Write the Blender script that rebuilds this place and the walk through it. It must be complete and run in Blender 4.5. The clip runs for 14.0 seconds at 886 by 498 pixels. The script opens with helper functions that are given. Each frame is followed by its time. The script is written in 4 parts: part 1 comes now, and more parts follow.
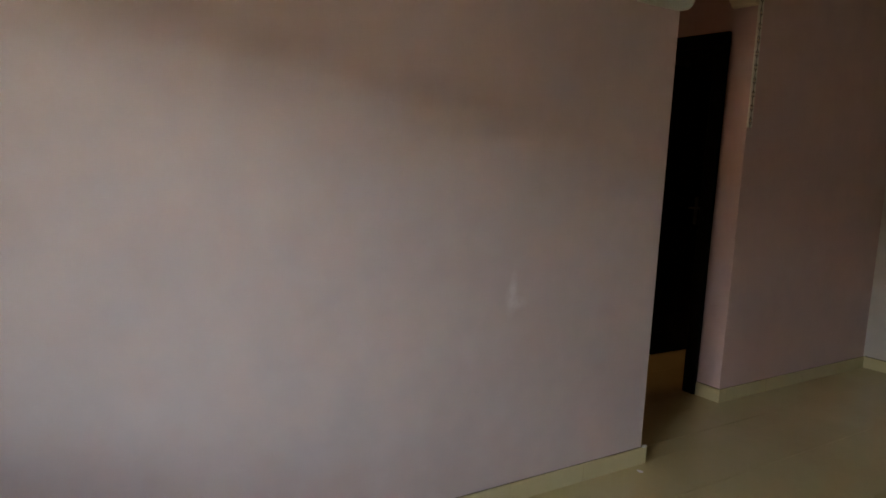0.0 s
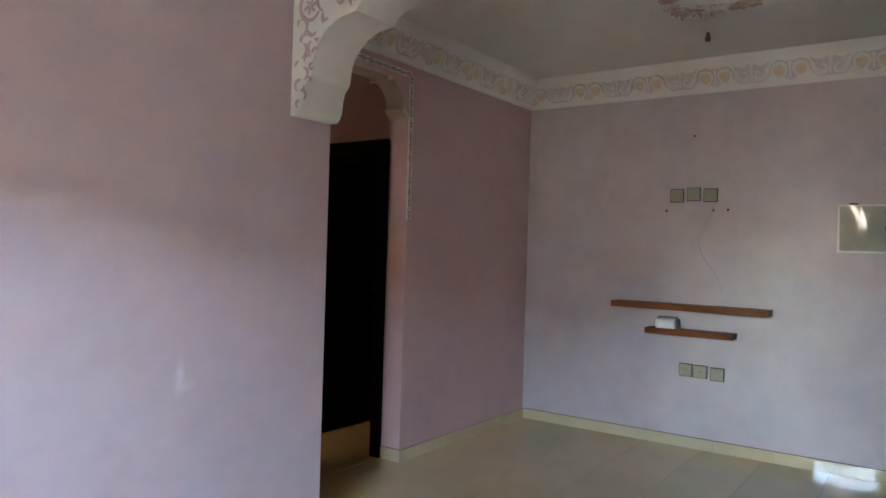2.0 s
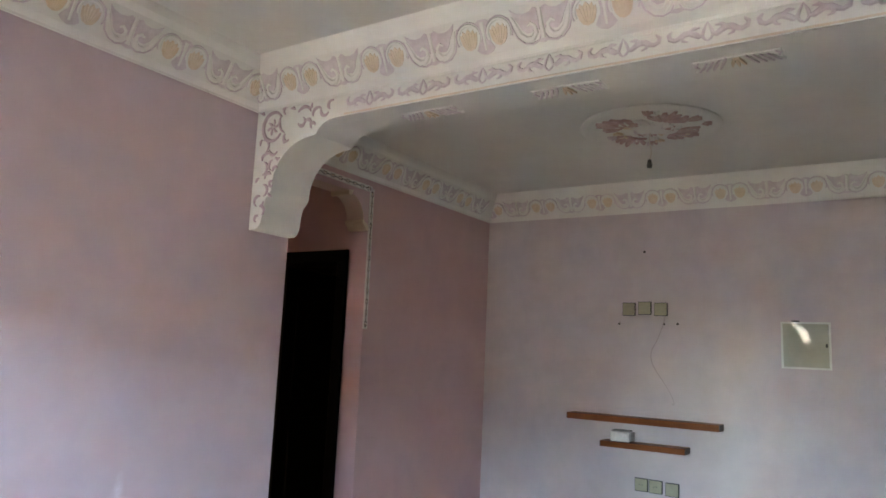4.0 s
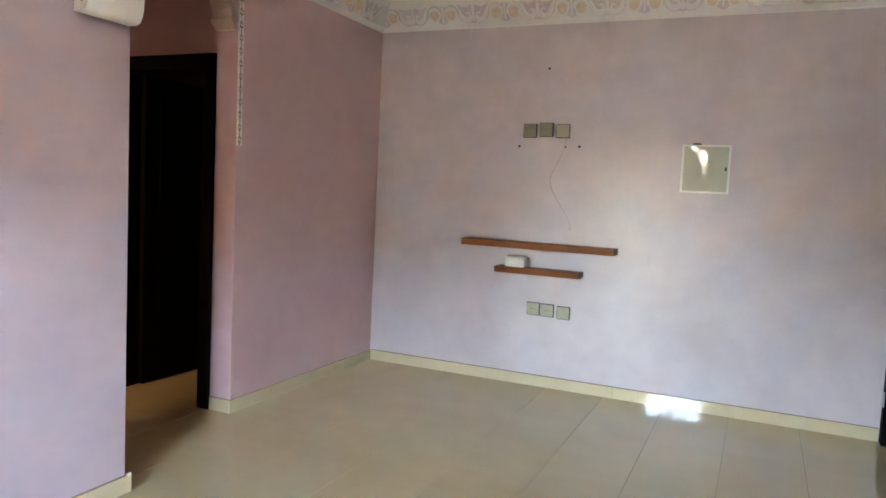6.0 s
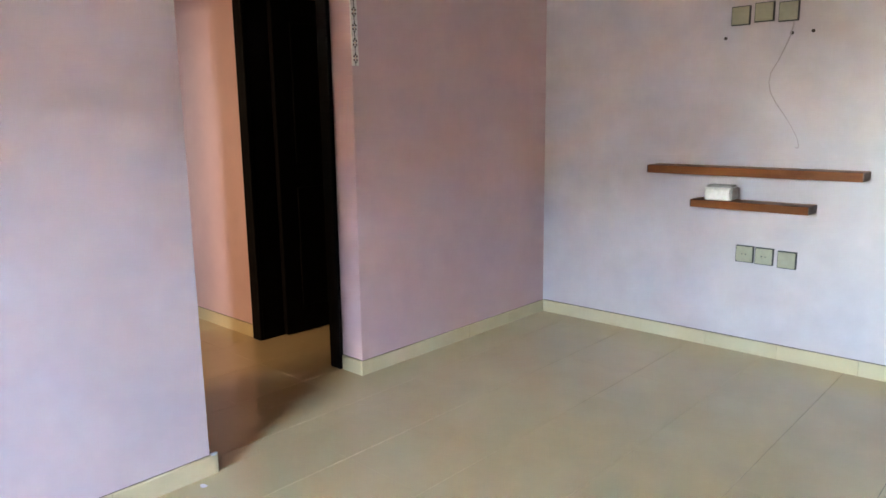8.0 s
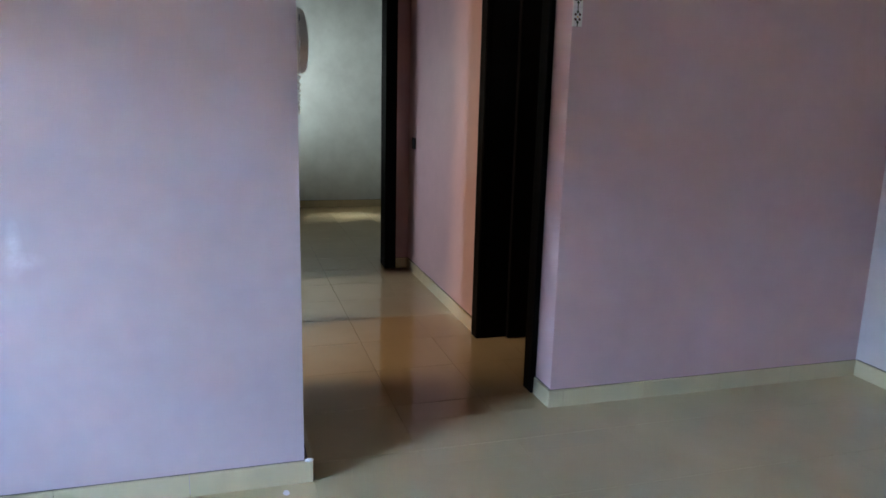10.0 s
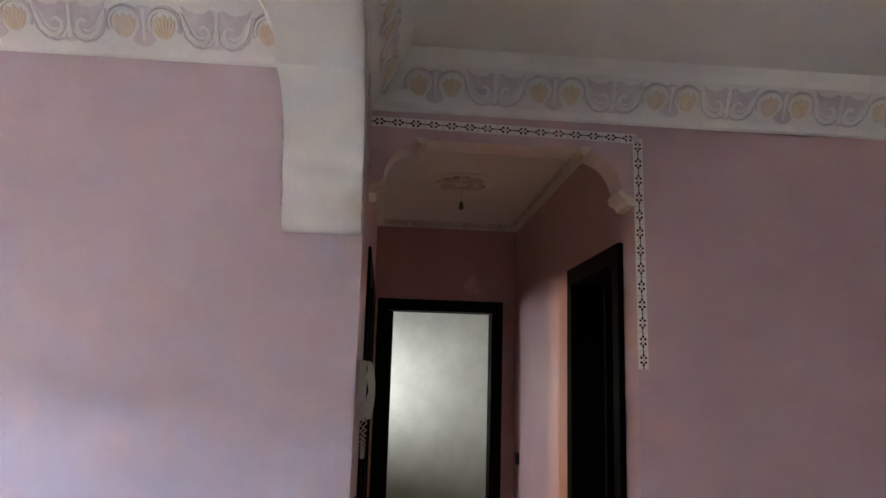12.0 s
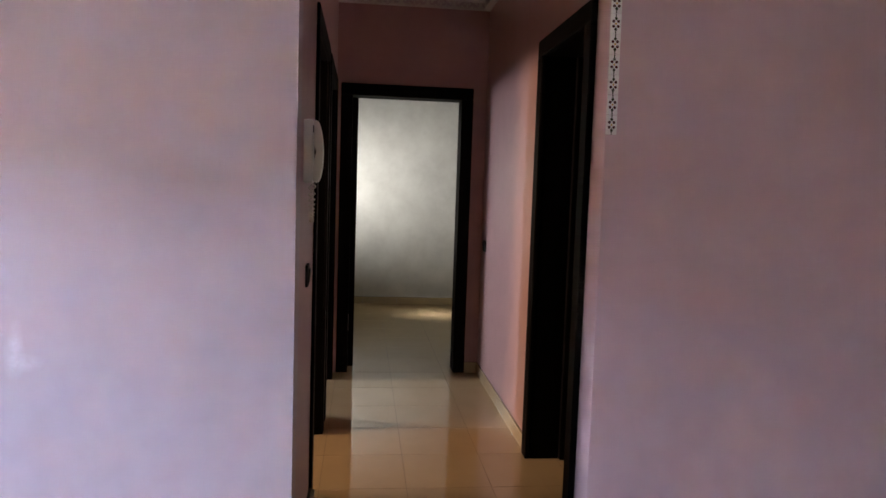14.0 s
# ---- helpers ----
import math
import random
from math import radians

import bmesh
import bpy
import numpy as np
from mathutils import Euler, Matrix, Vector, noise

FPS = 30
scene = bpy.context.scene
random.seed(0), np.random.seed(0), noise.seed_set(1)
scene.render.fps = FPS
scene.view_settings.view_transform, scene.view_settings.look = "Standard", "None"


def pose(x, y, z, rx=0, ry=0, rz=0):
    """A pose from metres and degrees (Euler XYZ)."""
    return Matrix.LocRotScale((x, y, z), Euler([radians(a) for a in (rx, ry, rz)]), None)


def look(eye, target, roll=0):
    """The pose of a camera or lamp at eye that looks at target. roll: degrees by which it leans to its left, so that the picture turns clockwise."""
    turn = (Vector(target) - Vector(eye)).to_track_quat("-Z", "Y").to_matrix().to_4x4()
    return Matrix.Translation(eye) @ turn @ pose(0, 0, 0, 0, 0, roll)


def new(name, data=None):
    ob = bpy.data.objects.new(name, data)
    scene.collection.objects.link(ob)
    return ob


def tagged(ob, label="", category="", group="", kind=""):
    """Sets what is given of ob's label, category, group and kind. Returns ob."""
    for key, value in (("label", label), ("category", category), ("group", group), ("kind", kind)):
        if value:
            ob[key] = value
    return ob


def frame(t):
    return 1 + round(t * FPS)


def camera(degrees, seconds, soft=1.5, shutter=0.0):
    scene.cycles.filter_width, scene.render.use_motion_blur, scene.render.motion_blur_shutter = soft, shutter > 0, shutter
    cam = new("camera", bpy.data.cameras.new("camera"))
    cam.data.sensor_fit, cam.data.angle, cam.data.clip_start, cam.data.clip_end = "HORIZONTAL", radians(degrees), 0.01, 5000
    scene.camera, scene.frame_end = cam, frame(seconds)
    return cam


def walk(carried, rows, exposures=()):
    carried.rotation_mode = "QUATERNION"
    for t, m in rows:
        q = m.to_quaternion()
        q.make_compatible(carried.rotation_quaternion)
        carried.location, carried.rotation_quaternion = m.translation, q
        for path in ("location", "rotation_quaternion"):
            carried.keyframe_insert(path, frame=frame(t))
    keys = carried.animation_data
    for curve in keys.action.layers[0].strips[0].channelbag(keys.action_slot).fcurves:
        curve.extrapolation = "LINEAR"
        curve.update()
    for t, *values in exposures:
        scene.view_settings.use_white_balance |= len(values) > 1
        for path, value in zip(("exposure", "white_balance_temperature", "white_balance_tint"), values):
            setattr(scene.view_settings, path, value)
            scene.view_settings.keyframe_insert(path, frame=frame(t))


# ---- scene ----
cam = camera(64.0, 14.0, soft=1.6)
PATH = [
    (0, (-2.558, -2.045, 1.369), (-1.455, -0.398, 1.102), 2.8),
    (0.5, (-2.593, -2.201, 1.389), (-1.38, -0.628, 1.157), 1.3),
    (1, (-2.62, -2.354, 1.384), (-1.154, -1.013, 1.158), 1.4),
    (1.5, (-2.597, -2.445, 1.373), (-1.001, -1.257, 1.164), 1.5),
    (2, (-2.601, -2.514, 1.406), (-0.967, -1.36, 1.406), 1.7),
    (2.5, (-2.629, -2.565, 1.459), (-0.996, -1.444, 1.737), 2.3),
    (2.7, (-2.65, -2.566, 1.478), (-1.014, -1.461, 1.798), 2.8),
    (4.8, (-2.568, -2.658, 1.456), (-0.844, -1.657, 1.618), 1.6),
    (5, (-2.538, -2.65, 1.436), (-0.794, -1.674, 1.498), 1.4),
    (5.5, (-2.425, -2.6, 1.412), (-0.629, -1.732, 1.273), 2.5),
    (5.7, (-2.361, -2.561, 1.405), (-0.55, -1.737, 1.203), 2.4),
    (6, (-2.241, -2.455, 1.394), (-0.422, -1.641, 1.23), 2.8),
    (6.5, (-2.028, -2.386, 1.378), (-0.256, -1.499, 1.106), 1.1),
    (7, (-1.762, -2.375, 1.372), (-0.127, -1.256, 1.098), 2.9),
    (7.2, (-1.672, -2.374, 1.369), (-0.089, -1.188, 1.075), 2.0),
    (9.3, (-0.567, -2.351, 1.324), (0.485, -0.693, 0.946), 3.2),
    (9.5, (-0.458, -2.311, 1.33), (0.454, -0.57, 0.956), 4.3),
    (10, (-0.233, -2.261, 1.312), (0.326, -0.387, 0.894), 1.4),
    (10.3, (-0.066, -2.273, 1.308), (0.168, -0.335, 0.871), 3.9),
    (10.5, (-0.028, -2.276, 1.349), (0.139, -0.328, 0.925), 4.1),
    (11, (0.049, -2.307, 1.391), (0.222, -0.324, 1.196), 3.0),
    (11.5, (0.047, -2.346, 1.482), (0.221, -0.358, 1.601), 3.1),
    (12, (0.053, -2.381, 1.549), (0.208, -0.418, 1.9), 1.7),
    (12.5, (0.071, -2.395, 1.554), (0.23, -0.446, 1.973), 1.2),
    (13, (0.096, -2.369, 1.488), (0.26, -0.391, 1.729), 1.5),
    (13.5, (0.129, -2.317, 1.418), (0.294, -0.324, 1.425), 1.0),
    (14, (0.169, -2.199, 1.371), (0.396, -0.219, 1.205), 1.9),
]
EXPOSURES = [(0.0, 6.15, 11500, 6), (0.5, 6.35, 11000, 6), (1.0, 6.82, 8600, 9), (1.5, 7.15, 7600, 10), (2.5, 7.38, 7200, 10), (5.0, 7.85, 7300, 9),
             (5.5, 8.2, 7700, 10), (6.5, 8.16, 7700, 11), (7.0, 8.5, 8000, 11), (9.5, 7.95, 5850, 7), (10.0, 7.72, 5950, 7), (10.5, 7.30, 6050, 7), (11.0, 7.52, 6200, 13), (11.5, 7.78, 6500, 16),
             (12.5, 7.83, 6850, 19), (14.0, 7.88, 7050, 24)]
walk(cam, [(t, look(eye, target, roll)) for t, eye, target, roll in PATH], EXPOSURES)

# ---------------------------------------------------------------- light
SUN_ELEVATION, SUN_TURN = radians(48), radians(32)
world = bpy.data.worlds.new("world")
scene.world = world
world.use_nodes = True
wt = world.node_tree
sky = wt.nodes.new("ShaderNodeTexSky")
sky.sky_type = "NISHITA"
sky.sun_disc = False
sky.sun_elevation = SUN_ELEVATION
sky.sun_rotation = SUN_TURN
wt.nodes["Background"].inputs["Strength"].default_value = 0.15
wt.links.new(sky.outputs[0], wt.nodes["Background"].inputs[0])

sun_data = bpy.data.lights.new("sun", "SUN")
sun_data.energy, sun_data.angle, sun_data.color = 2.4, radians(0.5), (1.0, 0.93, 0.84)
sun = new("sun", sun_data)
sun_way = Vector((math.sin(SUN_TURN) * math.cos(SUN_ELEVATION), math.cos(SUN_TURN) * math.cos(SUN_ELEVATION), math.sin(SUN_ELEVATION)))
sun.matrix_world = look(sun_way * 40, (0, 0, 0))

# main plan numbers, in metres
WEST, EAST, SOUTH = -3.35, 2.722, -3.23
CEIL, HALL_CEIL = 2.82, 2.72
HALL_L, HALL_R, HALL_END = -0.035, 1.055, 3.02
WIN_Y0, WIN_Y1, WIN_Z0, WIN_Z1 = -1.87, -1.00, 0.90, 2.03


def opening_light(name, centre, target, width, height, watts, colour):
    """Daylight that enters by a window opening; also the added bedroom floor patch."""
    data = bpy.data.lights.new(name, "AREA")
    data.shape, data.size, data.size_y = "RECTANGLE", width, height
    data.energy, data.color = watts, colour
    ob = new(name, data)
    ob.matrix_world = look(centre, target)
    return ob


main_light = opening_light("window_daylight", (WEST - 0.12, (WIN_Y0 + WIN_Y1) / 2, (WIN_Z0 + WIN_Z1) / 2),
                           (0, (WIN_Y0 + WIN_Y1) / 2, (WIN_Z0 + WIN_Z1) / 2), WIN_Y1 - WIN_Y0, WIN_Z1 - WIN_Z0, 1.0, (1, 1, 1))
main_light.data.cycles.is_portal = True
kitchen = opening_light("kitchen_daylight", (-2.60, 1.17, 1.85), (0, 1.17, 0.9), 0.9, 0.55, 0.115, (1.0, 0.72, 0.46))
kitchen.data.spread = radians(100)
bath = opening_light("bath_daylight", (-2.60, 2.74, 1.85), (0, 2.50, 0.9), 0.32, 0.55, 0.058, (0.84, 0.90, 1.0))
bath.data.spread = radians(70)
bedroom = opening_light("bedroom_daylight", (-1.58, 5.56, 1.34), (0.10, 6.18, 1.48), 0.8, 1.0, 0.09, (0.93, 1.0, 0.94))
bedroom.data.spread = radians(55)
# added narrow lamp draws the bright floor patch, no sun reaches this room
bed_beam = opening_light("bedroom_patch_lamp", (-1.58, 5.75, 1.70), (1.05, 5.48, 0.0), 0.42, 0.30, 0.0045, (0.96, 1.0, 0.94))
bed_beam.data.spread = radians(9)


# ---------------------------------------------------------------- materials
def mat(name, colour, rough=0.6, metal=0.0, colour2=None, scale=3.0, mix=0.5, bump=0.0, bump_scale=40.0, coat=0.0,
        fine=0.0, by_object=0.0, stretch=None, spec=0.5):
    """A painted, plastered or wooden surface: two scales of mottling, grain relief, optional per-piece variation."""
    m = bpy.data.materials.new(name)
    m.use_nodes = True
    nt = m.node_tree
    bsdf = nt.nodes["Principled BSDF"]
    bsdf.inputs["Roughness"].default_value = rough
    bsdf.inputs["Metallic"].default_value = metal
    bsdf.inputs["Specular IOR Level"].default_value = spec
    bsdf.inputs["Coat Weight"].default_value = coat
    bsdf.inputs["Coat Roughness"].default_value = 0.05
    geo = nt.nodes.new("ShaderNodeNewGeometry")
    where = geo.outputs["Position"]
    if stretch:
        mp = nt.nodes.new("ShaderNodeMapping")
        mp.inputs["Scale"].default_value = stretch
        nt.links.new(where, mp.inputs["Vector"])
        where = mp.outputs["Vector"]
    big = nt.nodes.new("ShaderNodeTexNoise")
    big.inputs["Scale"].default_value = scale
    big.inputs["Detail"].default_value = 5.0
    big.inputs["Roughness"].default_value = 0.6
    nt.links.new(where, big.inputs["Vector"])
    ramp = nt.nodes.new("ShaderNodeMapRange")
    ramp.inputs["From Min"].default_value = 0.3
    ramp.inputs["From Max"].default_value = 0.7
    nt.links.new(big.outputs["Fac"], ramp.inputs["Value"])
    blend = nt.nodes.new("ShaderNodeMix")
    blend.data_type = "RGBA"
    blend.inputs["A"].default_value = (*colour, 1)
    c2 = colour2 or tuple(c * (1 - 0.25 * mix) for c in colour)
    blend.inputs["B"].default_value = (*c2, 1)
    nt.links.new(ramp.outputs["Result"], blend.inputs["Factor"])
    out = blend.outputs["Result"]
    small = nt.nodes.new("ShaderNodeTexNoise")
    small.inputs["Scale"].default_value = bump_scale
    small.inputs["Detail"].default_value = 4.0
    nt.links.new(where, small.inputs["Vector"])
    if fine or by_object:
        hsv = nt.nodes.new("ShaderNodeHueSaturation")
        val = nt.nodes.new("ShaderNodeMapRange")
        val.inputs["To Min"].default_value = 1 - fine
        val.inputs["To Max"].default_value = 1 + fine
        nt.links.new(small.outputs["Fac"], val.inputs["Value"])
        v = val.outputs["Result"]
        if by_object:
            info = nt.nodes.new("ShaderNodeObjectInfo")
            r = nt.nodes.new("ShaderNodeMapRange")
            r.inputs["To Min"].default_value = 1 - by_object
            r.inputs["To Max"].default_value = 1 + by_object
            nt.links.new(info.outputs["Random"], r.inputs["Value"])
            mul = nt.nodes.new("ShaderNodeMath")
            mul.operation = "MULTIPLY"
            nt.links.new(v, mul.inputs[0])
            nt.links.new(r.outputs["Result"], mul.inputs[1])
            v = mul.outputs[0]
        nt.links.new(v, hsv.inputs["Value"])
        nt.links.new(out, hsv.inputs["Color"])
        out = hsv.outputs["Color"]
    nt.links.new(out, bsdf.inputs["Base Color"])
    if bump:
        b = nt.nodes.new("ShaderNodeBump")
        b.inputs["Strength"].default_value = bump
        b.inputs["Distance"].default_value = 0.004
        nt.links.new(small.outputs["Fac"], b.inputs["Height"])
        nt.links.new(b.outputs["Normal"], bsdf.inputs["Normal"])
    return m


PINK = mat("pink_plaster", (0.55, 0.425, 0.437), 0.43, spec=0.5, colour2=(0.50, 0.39, 0.408), scale=2.4, bump=0.06, bump_scale=9, fine=0.065)
ROSE = mat("rose_plaster", (0.575, 0.378, 0.374), 0.45, spec=0.45, colour2=(0.525, 0.345, 0.345), scale=2.4, bump=0.06, bump_scale=9, fine=0.065)
PALE = mat("pale_plaster", (0.565, 0.485, 0.48), 0.40, spec=0.5, colour2=(0.478, 0.412, 0.415), scale=2.6, bump=0.06, bump_scale=8, fine=0.08)
GREY_PLASTER = mat("grey_plaster", (0.60, 0.615, 0.59), 0.5, colour2=(0.49, 0.50, 0.48), scale=4.0, bump=0.1, bump_scale=14, fine=0.05)
PEACH = mat("peach_plaster", (0.66, 0.535, 0.48), 0.65, colour2=(0.60, 0.47, 0.42), scale=4, bump=0.1, bump_scale=25, fine=0.04)
HALL_ROSE = mat("corridor_rose_plaster", (0.52, 0.325, 0.305), 0.55, spec=0.3, colour2=(0.46, 0.285, 0.27), scale=3.0, bump=0.10, bump_scale=9, fine=0.07)
# the side room's lack of light is put into this dark colour
UNLIT_PLASTER = mat("unlit_shade_plaster", (0.10, 0.06, 0.045), 0.8, scale=2.0)
ORANGE_PLASTER = mat("orange_plaster", (0.72, 0.48, 0.26), 0.6, scale=2.0)
WHITE = mat("white_gypsum", (0.72, 0.70, 0.65), 0.65, colour2=(0.67, 0.65, 0.60), scale=2.5, bump=0.1, bump_scale=25, fine=0.03)
CREAM = mat("cream_plaster", (0.70, 0.58, 0.45), 0.6, scale=5, bump=0.1)
DEEP_MAUVE = mat("deep_mauve_paint", (0.43, 0.315, 0.335), 0.6, colour2=(0.54, 0.43, 0.44), scale=25, fine=0.12)
MAUVE = mat("mauve_paint", (0.52, 0.44, 0.452), 0.6, colour2=(0.64, 0.575, 0.575), scale=18, fine=0.1)
OCHRE = mat("ochre_paint", (0.62, 0.485, 0.33), 0.6, colour2=(0.69, 0.58, 0.45), scale=22, fine=0.1)
RED_PAINT = mat("red_brown_paint", (0.40, 0.235, 0.225), 0.6, colour2=(0.56, 0.42, 0.39), scale=16, fine=0.1)
TILE = mat("beige_porcelain", (0.52, 0.395, 0.225), 0.035, colour2=(0.465, 0.35, 0.195), scale=1.6, bump=0.02, bump_scale=6, fine=0.03, by_object=0.012, spec=0.5)
SKIRT = mat("cream_porcelain", (0.60, 0.49, 0.30), 0.03, colour2=(0.54, 0.44, 0.27), scale=3, by_object=0.03, fine=0.02)
GROUT = mat("grey_grout", (0.19, 0.155, 0.12), 0.9, scale=12)
DARK_WOOD = mat("dark_wenge_wood", (0.005, 0.0038, 0.0035), 0.6, spec=0.04, colour2=(0.003, 0.0025, 0.0025), scale=6, stretch=(6, 6, 0.6), bump=0.1, bump_scale=30)
BROWN_WOOD = mat("brown_varnished_wood", (0.235, 0.068, 0.012), 0.45, spec=0.2, colour2=(0.165, 0.044, 0.009), scale=6, stretch=(5, 0.7, 5), bump=0.1, bump_scale=30, fine=0.12)
SOCKET = mat("aged_beige_plastic", (0.37, 0.34, 0.225), 0.35, scale=30, fine=0.05)
SOCKET_DARK = mat("dark_plastic", (0.03, 0.028, 0.025), 0.5)
WHITE_PLASTIC = mat("ivory_plastic", (0.70, 0.62, 0.53), 0.3, scale=20)
PANEL_GREEN = mat("grey_green_lacquer", (0.50, 0.51, 0.40), 0.085, scale=8)
METAL = mat("brushed_steel", (0.5, 0.48, 0.45), 0.3, metal=1.0, scale=30)
BLACK = mat("black_rubber", (0.012, 0.012, 0.012), 0.6)
ALU = mat("white_aluminium", (0.7, 0.7, 0.68), 0.4, scale=20)
GROUND_MAT = mat("dry_earth", (0.29, 0.265, 0.225), 0.95, colour2=(0.22, 0.20, 0.17), scale=0.6, bump=0.3, bump_scale=6, fine=0.15)

glass = bpy.data.materials.new("clear_glass")
glass.use_nodes = True
gb = glass.node_tree.nodes["Principled BSDF"]
gb.inputs["Transmission Weight"].default_value = 1.0
gb.inputs["Roughness"].default_value = 0.0
gb.inputs["IOR"].default_value = 1.45


# ---------------------------------------------------------------- mesh helpers
def bm_box(lo, hi, bm=None):
    bm = bm or bmesh.new()
    v = [bm.verts.new((x, y, z)) for x in (lo[0], hi[0]) for y in (lo[1], hi[1]) for z in (lo[2], hi[2])]
    for f in ((0, 1, 3, 2), (4, 6, 7, 5), (0, 4, 5, 1), (2, 3, 7, 6), (0, 2, 6, 4), (1, 5, 7, 3)):
        bm.faces.new([v[i] for i in f])
    return bm


def bm_rounded(lo, hi, r=0.004, segments=2):
    bm = bm_box(lo, hi)
    bmesh.ops.bevel(bm, geom=bm.edges[:], offset=r, segments=segments, profile=0.6, affect="EDGES")
    return bm


def bm_prism(points, depth, bm=None):
    """A flat outline in u, v, given counter-clockwise, made thick from w = 0 to depth."""
    bm = bm or bmesh.new()
    a = [bm.verts.new((u, v, 0)) for u, v in points]
    b = [bm.verts.new((u, v, depth)) for u, v in points]
    n = len(points)
    bm.faces.new(a[::-1])
    bm.faces.new(b)
    for i in range(n):
        bm.faces.new((a[i], a[(i + 1) % n], b[(i + 1) % n], b[i]))
    return bm


def bm_ribbon(points, widths, depth, bm=None):
    """A tapering raised band along a line in u, v, with a ridge in its middle."""
    bm = bm or bmesh.new()
    rows = []
    n = len(points)
    for i, (u, v) in enumerate(points):
        p, q = points[max(i - 1, 0)], points[min(i + 1, n - 1)]
        d = math.hypot(q[0] - p[0], q[1] - p[1]) or 1
        nu, nv = -(q[1] - p[1]) / d, (q[0] - p[0]) / d
        w = widths[i] if isinstance(widths, list) else widths
        rows.append([bm.verts.new((u + nu * w / 2, v + nv * w / 2, 0)), bm.verts.new((u + nu * w / 4, v + nv * w / 4, depth)),
                     bm.verts.new((u - nu * w / 4, v - nv * w / 4, depth)), bm.verts.new((u - nu * w / 2, v - nv * w / 2, 0))])
    for a, b in zip(rows, rows[1:]):
        for k in range(3):
            bm.faces.new((a[k], b[k], b[k + 1], a[k + 1]))
    bm.faces.new(rows[0][::-1])
    bm.faces.new(rows[-1])
    return bm


def bm_lathe(profile, turns=24, bm=None):
    """Radius and height pairs turned round z."""
    bm = bm or bmesh.new()
    rings = [[bm.verts.new((r * math.cos(2 * math.pi * k / turns), r * math.sin(2 * math.pi * k / turns), z)) for k in range(turns)] for r, z in profile]
    for a, b in zip(rings, rings[1:]):
        for k in range(turns):
            bm.faces.new((a[k], a[(k + 1) % turns], b[(k + 1) % turns], b[k]))
    bm.faces.new(rings[0][::-1])
    bm.faces.new(rings[-1])
    return bm


def bm_tube(points, radius, sides=8, bm=None):
    bm = bm or bmesh.new()
    rings = []
    pts = [Vector(p) for p in points]
    for i, p in enumerate(pts):
        d = (pts[min(i + 1, len(pts) - 1)] - pts[max(i - 1, 0)]).normalized()
        a = d.orthogonal().normalized() if not rings else (last - d * last.dot(d)).normalized()
        last = a
        b = d.cross(a)
        rings.append([bm.verts.new(p + (a * math.cos(2 * math.pi * k / sides) + b * math.sin(2 * math.pi * k / sides)) * radius) for k in range(sides)])
    for a, b in zip(rings, rings[1:]):
        for k in range(sides):
            bm.faces.new((a[k], a[(k + 1) % sides], b[(k + 1) % sides], b[k]))
    bm.faces.new(rings[0][::-1])
    bm.faces.new(rings[-1])
    return bm


def to_mesh(name, bm, material, smooth=False):
    bmesh.ops.recalc_face_normals(bm, faces=bm.faces[:])
    me = bpy.data.meshes.new(name)
    bm.to_mesh(me)
    bm.free()
    if material:
        me.materials.append(material)
    if smooth:
        me.shade_smooth()
        me.set_sharp_from_angle(angle=radians(40))
    return me


def part(name, bm, material, parent=None, label="", m=None, smooth=False):
    """Links a bmesh, or a ready mesh, as one object under a thing or a part."""
    me = bm if isinstance(bm, bpy.types.Mesh) else to_mesh(name, bm, material, smooth)
    ob = new(name, me)
    if parent:
        ob.parent = parent
    if m is not None:
        ob.matrix_basis = m
    if label:
        ob["label"] = label
    return ob


def structure(name, bm, material, label, category, smooth=False):
    return tagged(part(name, bm, material, smooth=smooth), label, category, kind="structure")


def thing(name, label, category, at=(0, 0, 0), group="", m=None):
    ob = new(name)
    ob.empty_display_size = 0.1
    ob.matrix_basis = m if m is not None else Matrix.Translation(at)
    return tagged(ob, label, category, group)


def wall_boxes(boxes):
    bm = bmesh.new()
    for lo, hi in boxes:
        bm_box(lo, hi, bm)
    return bm


def pierced(axis, a0, a1, b0, b1, z0, z1, holes):
    """A wall along x or y, from a0 to a1, thick from b0 to b1, with holes (from, to, bottom, top)."""
    boxes, at = [], a0
    for h0, h1, hz0, hz1 in sorted(holes):
        boxes.append((at, h0, z0, z1))
        if hz0 > z0:
            boxes.append((h0, h1, z0, hz0))
        boxes.append((h0, h1, hz1, z1))
        at = h1
    boxes.append((at, a1, z0, z1))
    if axis == "x":
        return wall_boxes([((p, b0, q), (r, b1, s)) for p, r, q, s in boxes])
    return wall_boxes([((b0, p, q), (b1, r, s)) for p, r, q, s in boxes])


UPRIGHT_X = Matrix(((1, 0, 0, 0), (0, 0, 1, 0), (0, 1, 0, 0), (0, 0, 0, 1)))   # u -> x, v -> z, w -> y
UPRIGHT_Y = Matrix(((0, 0, 1, 0), (1, 0, 0, 0), (0, 1, 0, 0), (0, 0, 0, 1)))   # u -> y, v -> z, w -> x


# ---------------------------------------------------------------- ground outside
gbm = bmesh.new()
for a, b in ((-1, -1), (1, -1), (1, 1), (-1, 1)):
    gbm.verts.new((a * 600, b * 600, -0.35))
gbm.faces.new(gbm.verts[:])
structure("ground", gbm, GROUND_MAT, "bare dry earth around the house", "ground")

